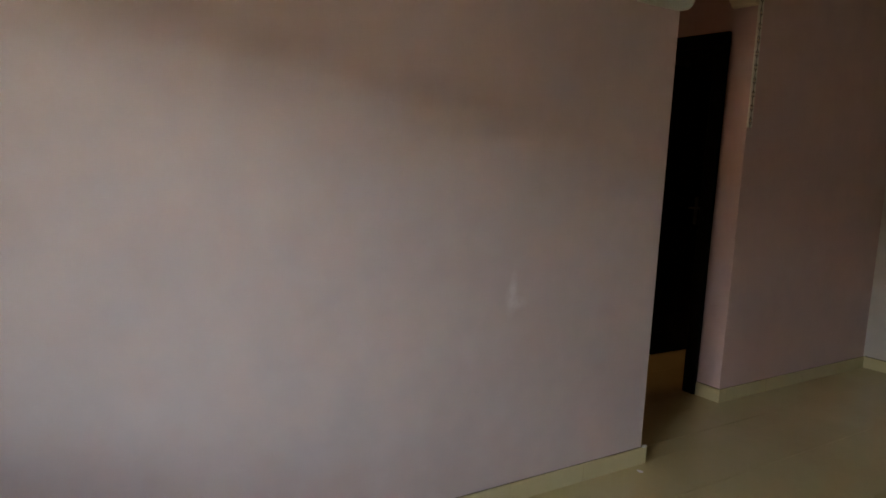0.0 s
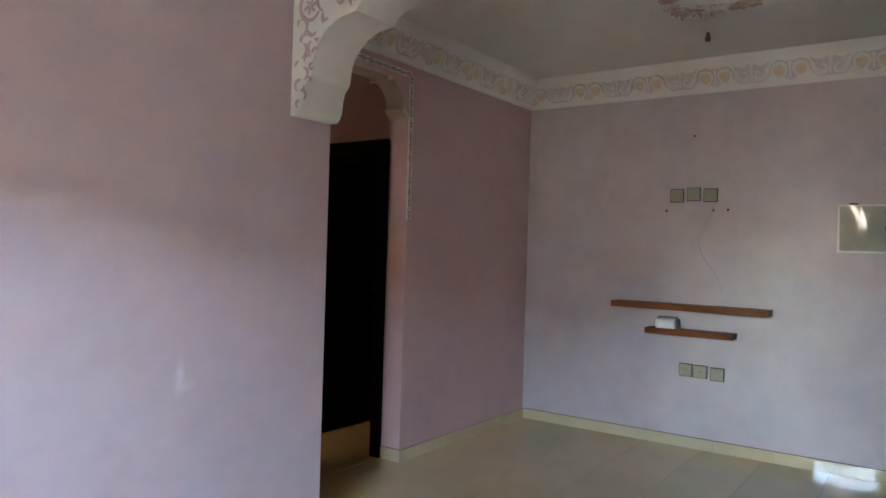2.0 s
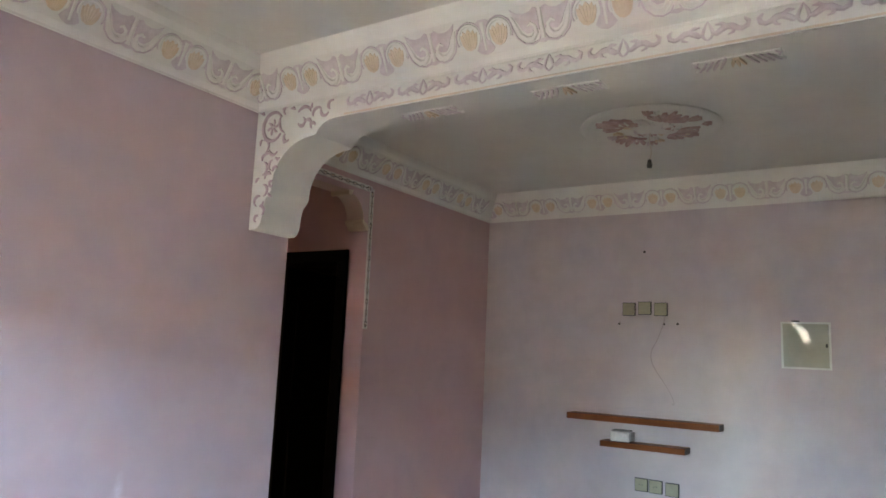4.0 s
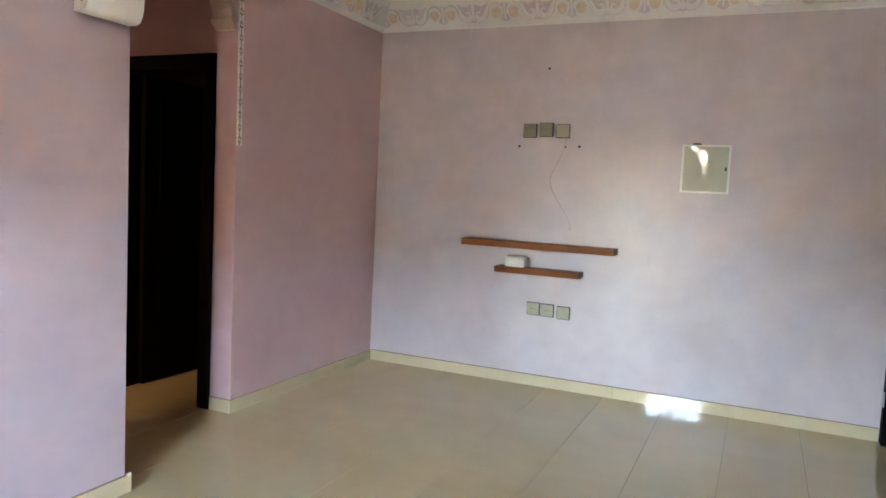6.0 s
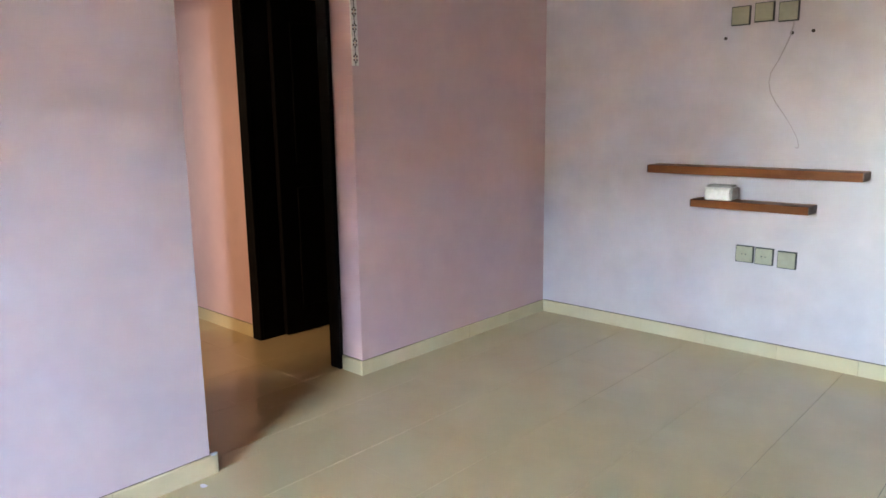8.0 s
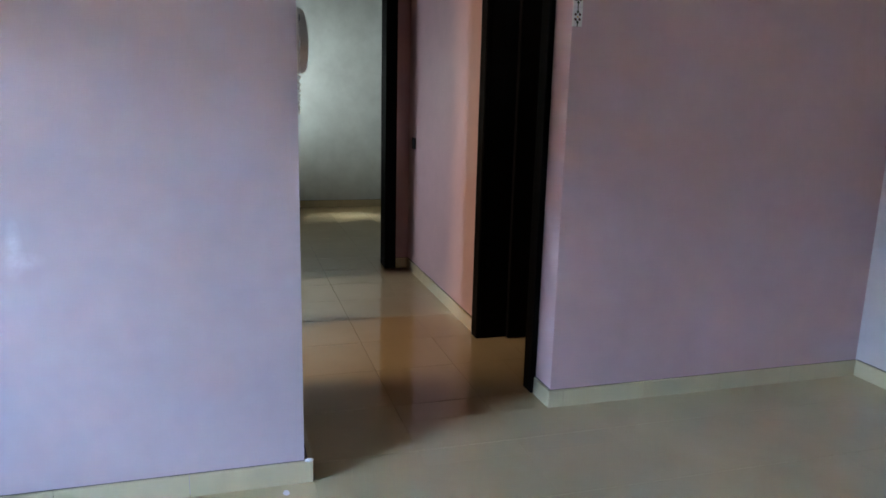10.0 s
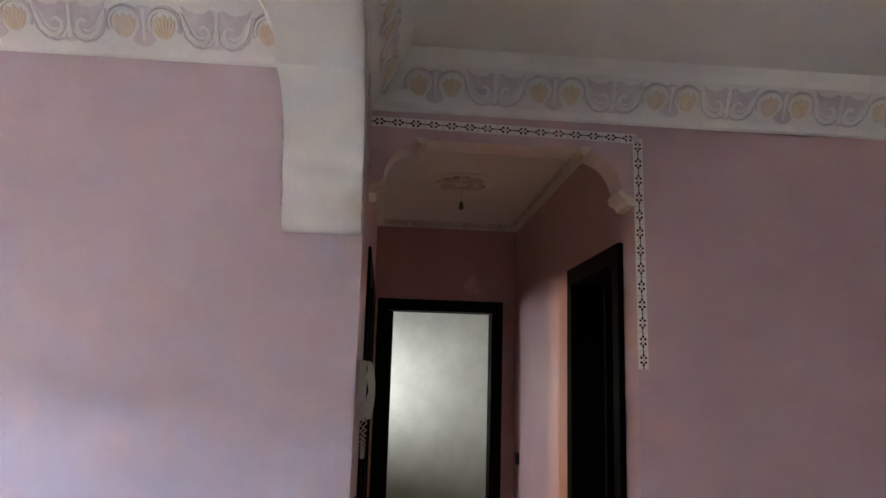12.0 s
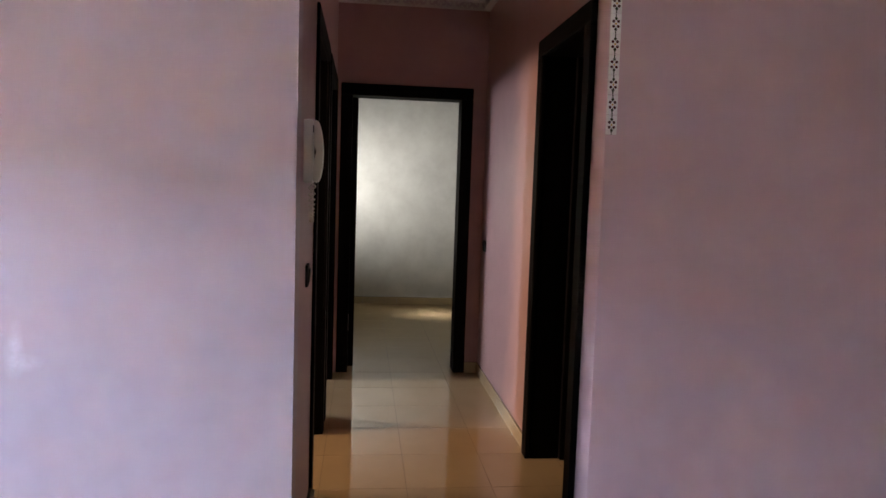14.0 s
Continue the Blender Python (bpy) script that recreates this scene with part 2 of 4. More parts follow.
sky_mask = bmesh.new()
for i in range(40):                                # unseen gables added to mask the low sky, lower towards the north
    y = -28 + 1.2 * i
    eaves, ridge = (1.7, 4.1) if y < -4.5 else (1.4, 4.0) if y < -2 else (1.0, 3.7)
    mask_gable = bm_prism([(y, -0.35), (y + 1.2, -0.35), (y + 1.2, eaves), (y + 0.6, ridge), (y, eaves)], 6.0)
    mask_gable.transform(Matrix.Translation((-20, 0, 0)) @ UPRIGHT_Y)
    me = bpy.data.meshes.new("mask_gable")
    mask_gable.to_mesh(me)
    mask_gable.free()
    sky_mask.from_mesh(me)
structure("backdrop", sky_mask, mat("pale_render", (0.38, 0.34, 0.29), 0.9, scale=1.0), "unseen row of pale gables added to block the low sky light", "backdrop")

# added slab out of view, keeps light of the high sky off the salon
structure("sky_stop_slab", wall_boxes([((-4.55, -5.0, 2.40), (-3.56, 2.0, 2.56))]), WHITE, "unseen white slab added over the salon window to cut high sky light", "slab")

# ---------------------------------------------------------------- walls, floors, ceilings
T = 0.15
TOP = 2.95
BATH_Y = 1.83
structure("wall_north", wall_boxes([((WEST, 0.012, -0.1), (HALL_L, 0.16, TOP))]), PINK, "pink mottled plaster wall at the end of the salon", "wall")
structure("wall_west", pierced("y", SOUTH - T, 0.16, WEST - 0.2, WEST, -0.1, TOP, [(WIN_Y0, WIN_Y1, WIN_Z0, WIN_Z1)]), PINK, "pink plaster outer wall with a window", "wall")
structure("wall_south", pierced("x", WEST, EAST + T, SOUTH - T, SOUTH, -0.1, TOP, [(1.755, 2.655, -0.1, 2.06)]), PINK, "pink plaster wall with a dark entrance door", "wall")
structure("wall_east", wall_boxes([((EAST, SOUTH, -0.1), (EAST + T, 0.372, TOP))]), PALE, "pale pink mottled plaster wall with shelves and sockets", "wall")
structure("wall_northeast", wall_boxes([((HALL_R, 0.372, -0.1), (3.2, 0.52, TOP))]), ROSE, "pink plaster wall beside the corridor opening", "wall")
structure("wall_hall_left", pierced("y", 0.16, HALL_END, HALL_L - T, HALL_L, -0.1, TOP,
          [(0.84, 1.70, -0.1, 2.06), (1.95, 2.83, -0.1, 2.06)]), ROSE, "pink plaster corridor wall with two doorways", "wall")
structure("wall_hall_right", pierced("y", 0.52, HALL_END, HALL_R, HALL_R + T, -0.1, TOP, [(0.58, 1.318, -0.1, 2.075)]), ROSE, "pink plaster corridor wall with an open doorway", "wall")
structure("wall_hall_end", pierced("x", -1.76, 2.2, HALL_END, HALL_END + T, -0.1, TOP, [(0.05, 0.90, -0.1, 2.06)]), HALL_ROSE, "pink plaster wall at the end of the corridor", "wall")

# rooms beyond the doorways
structure("wall_kitchen", wall_boxes([((-2.75, 0.16, -0.1), (-2.65, BATH_Y, TOP)), ((-2.65, BATH_Y, -0.1), (HALL_L - T, BATH_Y + 0.08, TOP))]), ORANGE_PLASTER, "plain orange kitchen walls", "wall")
structure("wall_bath", wall_boxes([((-2.75, BATH_Y, -0.1), (-2.65, 3.17, TOP)), ((-2.65, HALL_END, -0.1), (-1.76, HALL_END + T, TOP))]), GREY_PLASTER, "plain pale bathroom walls", "wall")
# wall colour itself carries the gloom of the side room
structure("wall_store", wall_boxes([((HALL_R + T, 2.4, -0.1), (3.2, 2.5, TOP)), ((3.1, 0.52, -0.1), (3.2, 2.4, TOP))]), UNLIT_PLASTER, "plain side room walls with the darkness of the unlit room painted in", "wall")
structure("wall_bedroom", wall_boxes([((-1.76, 6.18, -0.1), (2.3, 6.33, TOP)), ((2.2, HALL_END, -0.1), (2.3, 6.18, TOP))]), GREY_PLASTER, "pale grey mottled plaster bedroom walls", "wall")
structure("wall_bedroom_west", pierced("y", HALL_END + T, 6.18, -1.76, -1.61, -0.1, TOP, [(5.18, 6.06, 0.76, 1.88)]), GREY_PLASTER, "pale grey bedroom wall with a window opening", "wall")

structure("ceiling", wall_boxes([((WEST - 0.2, SOUTH - T, CEIL), (EAST + T, 0.372, CEIL + 0.12))]), WHITE, "white gypsum ceiling of the salon", "ceiling")
structure("ceiling_hall", wall_boxes([((HALL_L, 0.52, HALL_CEIL), (HALL_R, HALL_END, HALL_CEIL + 0.1))]), WHITE, "white gypsum corridor ceiling", "ceiling")
structure("ceiling_rooms", wall_boxes([((-2.75, 0.16, TOP), (3.2, 6.45, TOP + 0.1))]), WHITE, "white ceilings of the rooms beyond", "ceiling")

floor = structure("floor", wall_boxes([((WEST - 0.2, SOUTH - 0.5, -0.2), (3.2, 6.45, -0.003))]), GROUT, "polished beige porcelain tile floor with dark joints", "floor")

# ---------------------------------------------------------------- hall arch
def arc(cu, cv, r, a0, a1, n):
    return [(cu + r * math.cos(radians(a0 + (a1 - a0) * i / n)), cv + r * math.sin(radians(a0 + (a1 - a0) * i / n))) for i in range(n + 1)]




def arch_line():
    right = [(1.055, 2.262), (1.038, 2.262), (1.022, 2.282), (0.998, 2.30)]
    right += [(0.842 + 0.156 * math.cos(radians(a)), 2.318 + 0.156 * math.sin(radians(a))) for a in range(0, 91, 9)]
    right += [(0.836, 2.487), (0.82, 2.487)]
    left = [(1.02 - u, v) for u, v in right[1:]]
    return right + left[::-1] + [(HALL_L, 2.262)]


line = arch_line()
outline = line + [(HALL_L, TOP), (HALL_R, TOP)]
arch_bm = bm_prism(outline, 0.148)
arch_bm.faces.ensure_lookup_table()
for face in arch_bm.faces[2:2 + len(line) - 1]:
    face.material_index = 1                       # the pale soffit follows the scalloped line
arch_bm.transform(Matrix.Translation((0, 0.372, 0)) @ UPRIGHT_X)
hall_arch = structure("hall_arch", arch_bm, ROSE, "pink plaster arch with scalloped corners and a pale soffit", "arch")
hall_arch.data.materials.append(PEACH)

# ---------------------------------------------------------------- beam between the two halves of the salon
BEAM_L, BEAM_R, BEAM_Z = -0.30, -0.04, 2.505
nose = [(0.012, 2.012), (-0.035, 2.012), (-0.052, 2.022), (-0.066, 2.045), (-0.072, 2.075), (-0.074, 2.11), (-0.085, 2.155), (-0.105, 2.175), (-0.118, 2.195)]
nose += [(-0.36 + 0.24 * math.cos(radians(a)), 2.21 + 0.225 * math.sin(radians(a))) for a in range(0, 91, 9)]
nose += [(-0.385, 2.44), (-0.40, 2.462), (-0.425, 2.485), (-0.46, 2.5), (-0.52, BEAM_Z)]
beam_outline = [(SOUTH, BEAM_Z), (SOUTH, CEIL), (0.012, CEIL)] + nose
beam_bm = bm_prism(beam_outline, BEAM_R - BEAM_L)
beam_bm.transform(Matrix.Translation((BEAM_L, 0, 0)) @ UPRIGHT_Y)
beam = structure("beam", beam_bm, WHITE, "white gypsum beam ending in a scalloped bracket", "beam", smooth=True)


# ---------------------------------------------------------------- cornices
COVE = [(0.0, 0.0), (0.006, 0.0), (0.009, 0.010), (0.032, 0.03), (0.105, 0.165), (0.128, 0.188), (0.15, 0.22), (0.0, 0.22)]


def cornice(name, p, q, label, up=2.60):
    """A slanted gypsum cornice from p to q; the room lies to the left of the way from p to q."""
    p, q = Vector((*p, 0)), Vector((*q, 0))
    d = (q - p)
    length = d.length
    d.normalize()
    inward = Vector((-d.y, d.x, 0))
    bm = bmesh.new()
    k = (CEIL - up) / 0.22
    rings = []
    for s, sgn in ((0.0, 1), (length, -1)):
        rings.append([bm.verts.new((p + d * (s + sgn * min(o, 0.15)) + inward * o) + Vector((0, 0, up + h * k))) for o, h in COVE])
    n = len(COVE)
    for i in range(n):
        bm.faces.new((rings[0][i], rings[0][(i + 1) % n], rings[1][(i + 1) % n], rings[1][i]))
    bm.faces.new(rings[0])
    bm.faces.new(rings[1][::-1])
    ob = structure(name, bm, WHITE, label, "cornice")
    # frame of the slanted face: u along, v up the slope, w out of it
    slope = Vector((0, 0, (0.165 - 0.03) * k)) + inward * (0.105 - 0.032)
    tall = slope.length
    slope.normalize()
    out = d.cross(slope).normalized()
    if out.dot(inward) < 0:
        out = -out
    origin = p + inward * 0.032 + Vector((0, 0, up + 0.03 * k))
    m = Matrix.Identity(4)
    for i, axis in enumerate((d, slope, out)):
        for j in range(3):
            m[j][i] = axis[j]
    m.translation = origin
    return ob, m, length, tall

PERIOD = 0.488


def mirrored(points):
    return [(-u, v) for u, v in points]


def scroll_meshes(tall):
    """Relief of a pair of white hooked scrolls with mauve painted hollows and wings, centred on u = 0."""
    k = tall / 0.15
    paint, body = bmesh.new(), bmesh.new()
    wing = [(-0.010, 0.128), (-0.024, 0.134), (-0.040, 0.122), (-0.070, 0.118), (-0.098, 0.126), (-0.120, 0.142), (-0.112, 0.118), (-0.094, 0.092), (-0.080, 0.062), (-0.062, 0.046), (-0.040, 0.048), (-0.022, 0.066), (-0.011, 0.050)]
    outer = [(-0.130, 0.118), (-0.120, 0.078), (-0.106, 0.038), (-0.080, 0.014), (-0.048, 0.006), (-0.020, 0.014), (-0.008, 0.034)]
    hook = [(-0.118, 0.116), (-0.106, 0.080), (-0.092, 0.046), (-0.068, 0.026), (-0.042, 0.026), (-0.026, 0.044), (-0.026, 0.068), (-0.042, 0.080), (-0.056, 0.072)]
    stem = [(-0.012, 0.020), (-0.024, 0.010), (0.0, 0.004), (0.024, 0.010), (0.012, 0.020)]
    bm_prism([(u, v * k) for u, v in stem], 0.003, paint)
    for side in (lambda p: p, mirrored):
        bm_prism([(u, v * k) for u, v in side(wing)], 0.0035, paint)
        bm_ribbon([(u, v * k) for u, v in side(outer)], [0.004, 0.008, 0.008, 0.007, 0.008, 0.009, 0.006], 0.004, paint)
        bm_ribbon([(u, v * k) for u, v in side(hook)], [0.008, 0.021, 0.025, 0.026, 0.024, 0.022, 0.021, 0.021, 0.012], 0.006, body)
    bm_ribbon([(0.0, 0.020 * k), (0.0, 0.07 * k), (0.0, 0.128 * k)], [0.024, 0.016, 0.022], 0.0065, body)
    return to_mesh("scroll_ground", paint, MAUVE), to_mesh("scroll_volute", body, WHITE)


def shell_meshes(tall):
    """Relief of a pair of ribbed ochre shells under arched white bands."""
    k = tall / 0.15
    paint, body, shell = bmesh.new(), bmesh.new(), bmesh.new()
    for s in (-1, 1):
        c = 0.066 * s
        bm_ribbon([(u, v * k) for u, v in arc(c, 0.076, 0.058, 205, -25, 16)], 0.007, 0.005, paint)
        bm_ribbon([(u, v * k) for u, v in arc(c, 0.076, 0.048, 205, -25, 14)], 0.013, 0.0055, body)
        half = [(0.0, 0.028), (0.018, 0.034), (0.030, 0.050), (0.036, 0.072), (0.037, 0.092), (0.028, 0.088), (0.023, 0.104), (0.012, 0.095), (0.0, 0.110)]
        fan = half + mirrored(half[1:-1])[::-1]
        bm_prism([(c + u, v * k) for u, v in fan], 0.005, shell)
        for j in range(-2, 3):
            bm_ribbon([(c + 0.004 * j, 0.036 * k), (c + 0.010 * j, 0.066 * k), (c + 0.0135 * j, (0.096 - 0.003 * abs(j)) * k)], [0.006, 0.011, 0.010], 0.0075, shell)
    low = [(0.0, 0.002), (0.026, 0.010), (0.040, 0.024), (0.030, 0.040), (0.020, 0.062), (0.018, 0.106), (0.030, 0.126), (0.012, 0.134)]
    bm_prism([(u, v * k) for u, v in low + mirrored(low[1:])[::-1]], 0.003, paint)
    bm_ribbon([(0.0, 0.020 * k), (0.0, 0.07 * k), (0.0, 0.124 * k)], [0.013, 0.015, 0.026], 0.006, body)
    return to_mesh("shell_ground", paint, MAUVE), to_mesh("shell_volute", body, WHITE), to_mesh("shell_ribs", shell, OCHRE)


TALL = math.hypot(0.135, 0.073)
SCROLLS, SHELLS = scroll_meshes(TALL), shell_meshes(TALL)


def dressed_cornice(name, p, q, label, first, up=2.60, start=0.10):
    """A cornice with its repeating relief; first: the way along it to the middle of the first shell pair."""
    ob, m, length, tall = cornice(name, p, q, label, up)
    at = first
    while at - PERIOD / 2 > 0.12:
        at -= PERIOD
    at -= PERIOD / 2 if at - PERIOD / 2 > -0.1 else 0
    step, shell = PERIOD / 2, (abs(((at - first) / PERIOD) % 1.0) < 0.25 or abs(((at - first) / PERIOD) % 1.0) > 0.75)
    while at < length - 0.02:
        if at > start:
            for me in (SHELLS if shell else SCROLLS):
                part(me.name.split(".")[0], me, None, ob, m=m @ Matrix.Translation((at, 0, 0.001)))
        at += step
        shell = not shell
    return ob


CL = "white gypsum cornice with mauve scrolls and ochre shells"
dressed_cornice("cornice_north", (BEAM_L, 0.012), (WEST, 0.012), CL, 0.02, start=-0.03)
dressed_cornice("cornice_beam_west", (BEAM_L, SOUTH), (BEAM_L, 0.012), CL, -SOUTH - 0.31 - 0.02)
dressed_cornice("cornice_beam_east", (BEAM_R, 0.372), (BEAM_R, SOUTH), CL, 0.60)
dressed_cornice("cornice_northeast", (EAST, 0.372), (BEAM_R, 0.372), CL, EAST - 0.215)
dressed_cornice("cornice_east", (EAST, SOUTH), (EAST, 0.372), CL, 0.62)

# ---------------------------------------------------------------- reliefs on the beam
BEAM_FACE = Matrix(((0, 0, -1, BEAM_L), (-1, 0, 0, 0), (0, 1, 0, 0), (0, 0, 0, 1)))   # u -> -y, v -> z, w -> -x


def vine_mesh():
    """Two facing leafy scrolls either side of a small open lozenge."""
    bm = bmesh.new()
    stem = [(0.116, 0.052), (0.128, 0.040), (0.124, 0.024), (0.108, 0.017), (0.092, 0.022), (0.076, 0.032), (0.060, 0.034), (0.044, 0.026), (0.028, 0.016), (0.014, 0.018)]
    for side in (lambda p: p, mirrored):
        bm_ribbon(side(stem), [0.008, 0.016, 0.018, 0.017, 0.020, 0.024, 0.024, 0.022, 0.020, 0.010], 0.005, bm)
        bm_ribbon(side([(0.084, 0.026), (0.080, 0.010), (0.064, 0.004)]), [0.016, 0.012, 0.004], 0.0045, bm)
        bm_ribbon(side([(0.058, 0.036), (0.042, 0.048), (0.024, 0.046)]), [0.016, 0.015, 0.004], 0.0045, bm)
        bm_ribbon(side([(0.018, 0.016), (0.012, 0.036), (0.0, 0.062)]), [0.012, 0.012, 0.004], 0.0055, bm)
        bm_ribbon(side([(0.016, 0.014), (0.010, 0.004), (0.0, -0.004)]), [0.010, 0.009, 0.004], 0.0045, bm)
    return to_mesh("vine_scroll", bm, MAUVE)


vine = vine_mesh()
for i in range(10):
    part("vine_scroll", vine, None, beam, m=BEAM_FACE @ Matrix.Translation((0.694 + 0.2865 * i, 2.536, 0.0005)))
edge_bead = bmesh.new()
bm_ribbon([(0.55, BEAM_Z + 0.008), (1.4, BEAM_Z + 0.008), (-SOUTH - 0.01, BEAM_Z + 0.008)], 0.008, 0.002, edge_bead)
part("edge_line", edge_bead, CREAM, beam, "cream painted line along the lower edge", m=BEAM_FACE @ Matrix.Translation((0, 0, 0.0005)))

# painted bracket scroll: a framed flower at the corner and leafy tendrils along both arms
bracket = bmesh.new()
frame_line = arc(0.098, 2.52, 0.070, 35, 325, 18)
bm_ribbon([(0.098 + (u - 0.098) * 0.95, 2.52 + (v - 2.52) * 1.02) for u, v in frame_line], [0.010 + 0.014 * math.sin(math.pi * i / 18) for i in range(19)], 0.006, bracket)
for a in range(0, 360, 60):
    bm_ribbon([(0.098 + 0.006 * math.cos(radians(a)), 2.515 + 0.006 * math.sin(radians(a))), (0.098 + 0.024 * math.cos(radians(a + 10)), 2.515 + 0.024 * math.sin(radians(a + 10))),
               (0.098 + 0.038 * math.cos(radians(a + 20)), 2.515 + 0.040 * math.sin(radians(a + 20)))], [0.008, 0.017, 0.006], 0.005, bracket)
for cu, cv, r, a0, a1 in ((0.20, 2.535, 0.060, 150, 250), (0.185, 2.59, 0.022, 60, 250), (0.195, 2.455, 0.020, 120, 320),
                          (0.30, 2.545, 0.045, 150, 20), (0.285, 2.52, 0.022, 200, 420), (0.325, 2.505, 0.020, -30, 190), (0.36, 2.49, 0.014, 0, 250),
                          (0.385, 2.545, 0.030, 200, 40), (0.43, 2.555, 0.026, 160, 330), (0.47, 2.575, 0.022, 250, 60),
                          (0.045, 2.425, 0.034, 100, -60), (0.115, 2.405, 0.028, 180, 330), (0.075, 2.365, 0.026, 160, 20),
                          (0.045, 2.315, 0.034, 70, -80), (0.115, 2.325, 0.026, 100, 260), (0.090, 2.268, 0.022, 30, 200), (0.135, 2.30, 0.016, 200, 20),
                          (0.115, 2.235, 0.014, 60, 330), (0.060, 2.205, 0.030, 90, -70), (0.035, 2.155, 0.026, 60, 250), (0.058, 2.105, 0.022, 110, -60), (0.035, 2.068, 0.016, 60, 260)):
    bm_ribbon(arc(cu, cv, r, a0, a1, 9), [0.005, 0.010, 0.016, 0.019, 0.019, 0.017, 0.015, 0.012, 0.009, 0.005], 0.005, bracket)
for u, v, a in ((0.032, 2.585, 130), (0.155, 2.595, 40), (0.028, 2.462, 230), (0.17, 2.445, -50), (0.24, 2.585, 140), (0.33, 2.575, 30), (0.05, 2.385, 230), (0.13, 2.36, -30), (0.03, 2.27, 200), (0.10, 2.19, -60), (0.05, 2.13, 20)):
    bm_ribbon([(u, v), (u + 0.016 * math.cos(radians(a)), v + 0.016 * math.sin(radians(a))), (u + 0.032 * math.cos(radians(a + 25)), v + 0.032 * math.sin(radians(a + 25)))], [0.008, 0.019, 0.004], 0.005, bracket)
part("bracket_scroll", bracket, DEEP_MAUVE, beam, "mauve painted leaf scroll", m=BEAM_FACE @ Matrix.Translation((0.004, -0.006, 0.0005)))

# flower plaques under the beam
def plaque_meshes():
    """A white block with mauve leaves that sweep outwards from an ochre heart."""
    block, leaves, heart, ribs = bm_rounded((-0.142, -0.043, 0.0), (0.142, 0.043, 0.006), 0.004, 1), bmesh.new(), bmesh.new(), bmesh.new()
    for s in (-1, 1):
        for j in range(4):
            u0, u1 = s * (0.030 + 0.022 * j), s * (0.062 + 0.024 * j)
            low = -0.040 + 0.005 * j
            bm_ribbon([(u0, low), ((u0 + u1) / 2, low + 0.040), (u1, low + 0.080 - 0.005 * j)], [0.012, 0.019, 0.010], 0.011, leaves)
            bm_ribbon([(u0 + s * 0.012, low + 0.01), (u1 + s * 0.010, low + 0.070)], [0.003, 0.008], 0.010, ribs)
        bm_ribbon([(s * 0.122, -0.036), (s * 0.136, -0.014), (s * 0.128, 0.012)], [0.008, 0.014, 0.005], 0.010, leaves)
    for j in range(-1, 2):
        bm_ribbon([(0.006 * j, -0.032), (0.014 * j, 0.004), (0.022 * j, 0.040 - 0.006 * abs(j))], [0.012, 0.020, 0.010], 0.012, heart)
    return to_mesh("plaque_block", block, WHITE), to_mesh("leaf_fan", leaves, MAUVE), to_mesh("fan_heart", heart, OCHRE), to_mesh("fan_ribs", ribs, WHITE)


plaques = plaque_meshes()
for y in (-0.93, -1.575, -2.195, -2.815):
    for me in plaques:
        part(me.name.split(".")[0], me, None, beam, m=Matrix.Translation((-0.165, y, BEAM_Z + 0.0005)) @ Matrix(((0, 1, 0, 0), (-1, 0, 0, 0), (0, 0, -1, 0), (0, 0, 0, 1))))

# ---------------------------------------------------------------- arch trim and its tiled border
ARCH_FACE = Matrix(((1, 0, 0, 0), (0, 0, -1, 0.372), (0, 1, 0, 0), (0, 0, 0, 1)))   # u -> x, v -> z, w -> -y
for side in (lambda u: u, lambda u: 1.02 - u):
    # mouldings that run through the depth of the arch, at the head and the foot of each scallop
    key = bmesh.new()
    bm_prism([(side(u), v) for u, v in ((0.822, 2.489), (0.826, 2.462), (0.838, 2.455), (0.852, 2.462), (0.862, 2.478), (0.872, 2.496))], 0.158, key)
    part("arch_key", key, CREAM, hall_arch, "ochre plaster key", m=ARCH_FACE @ Matrix.Translation((0, 0, -0.150)))
    foot = bmesh.new()
    bm_prism([(side(u), v) for u, v in ((0.992, 2.322), (0.985, 2.306), (0.994, 2.288), (1.012, 2.278), (1.024, 2.258), (1.052, 2.252), (1.052, 2.285), (1.02, 2.302))], 0.154, foot)
    part("arch_foot", foot, CREAM, hall_arch, "ochre plaster moulding", m=ARCH_FACE @ Matrix.Translation((0, 0, -0.150)))

TILE_CREAM = mat("cream_glazed_tile", (0.82, 0.77, 0.71), 0.25, scale=30, by_object=0.05)
TILE_RED = mat("dark_red_glaze", (0.09, 0.022, 0.018), 0.25)
TILE_GREEN = mat("olive_glaze", (0.045, 0.05, 0.025), 0.25)
TILE_YELLOW = mat("yellow_glaze", (0.60, 0.36, 0.08), 0.25)


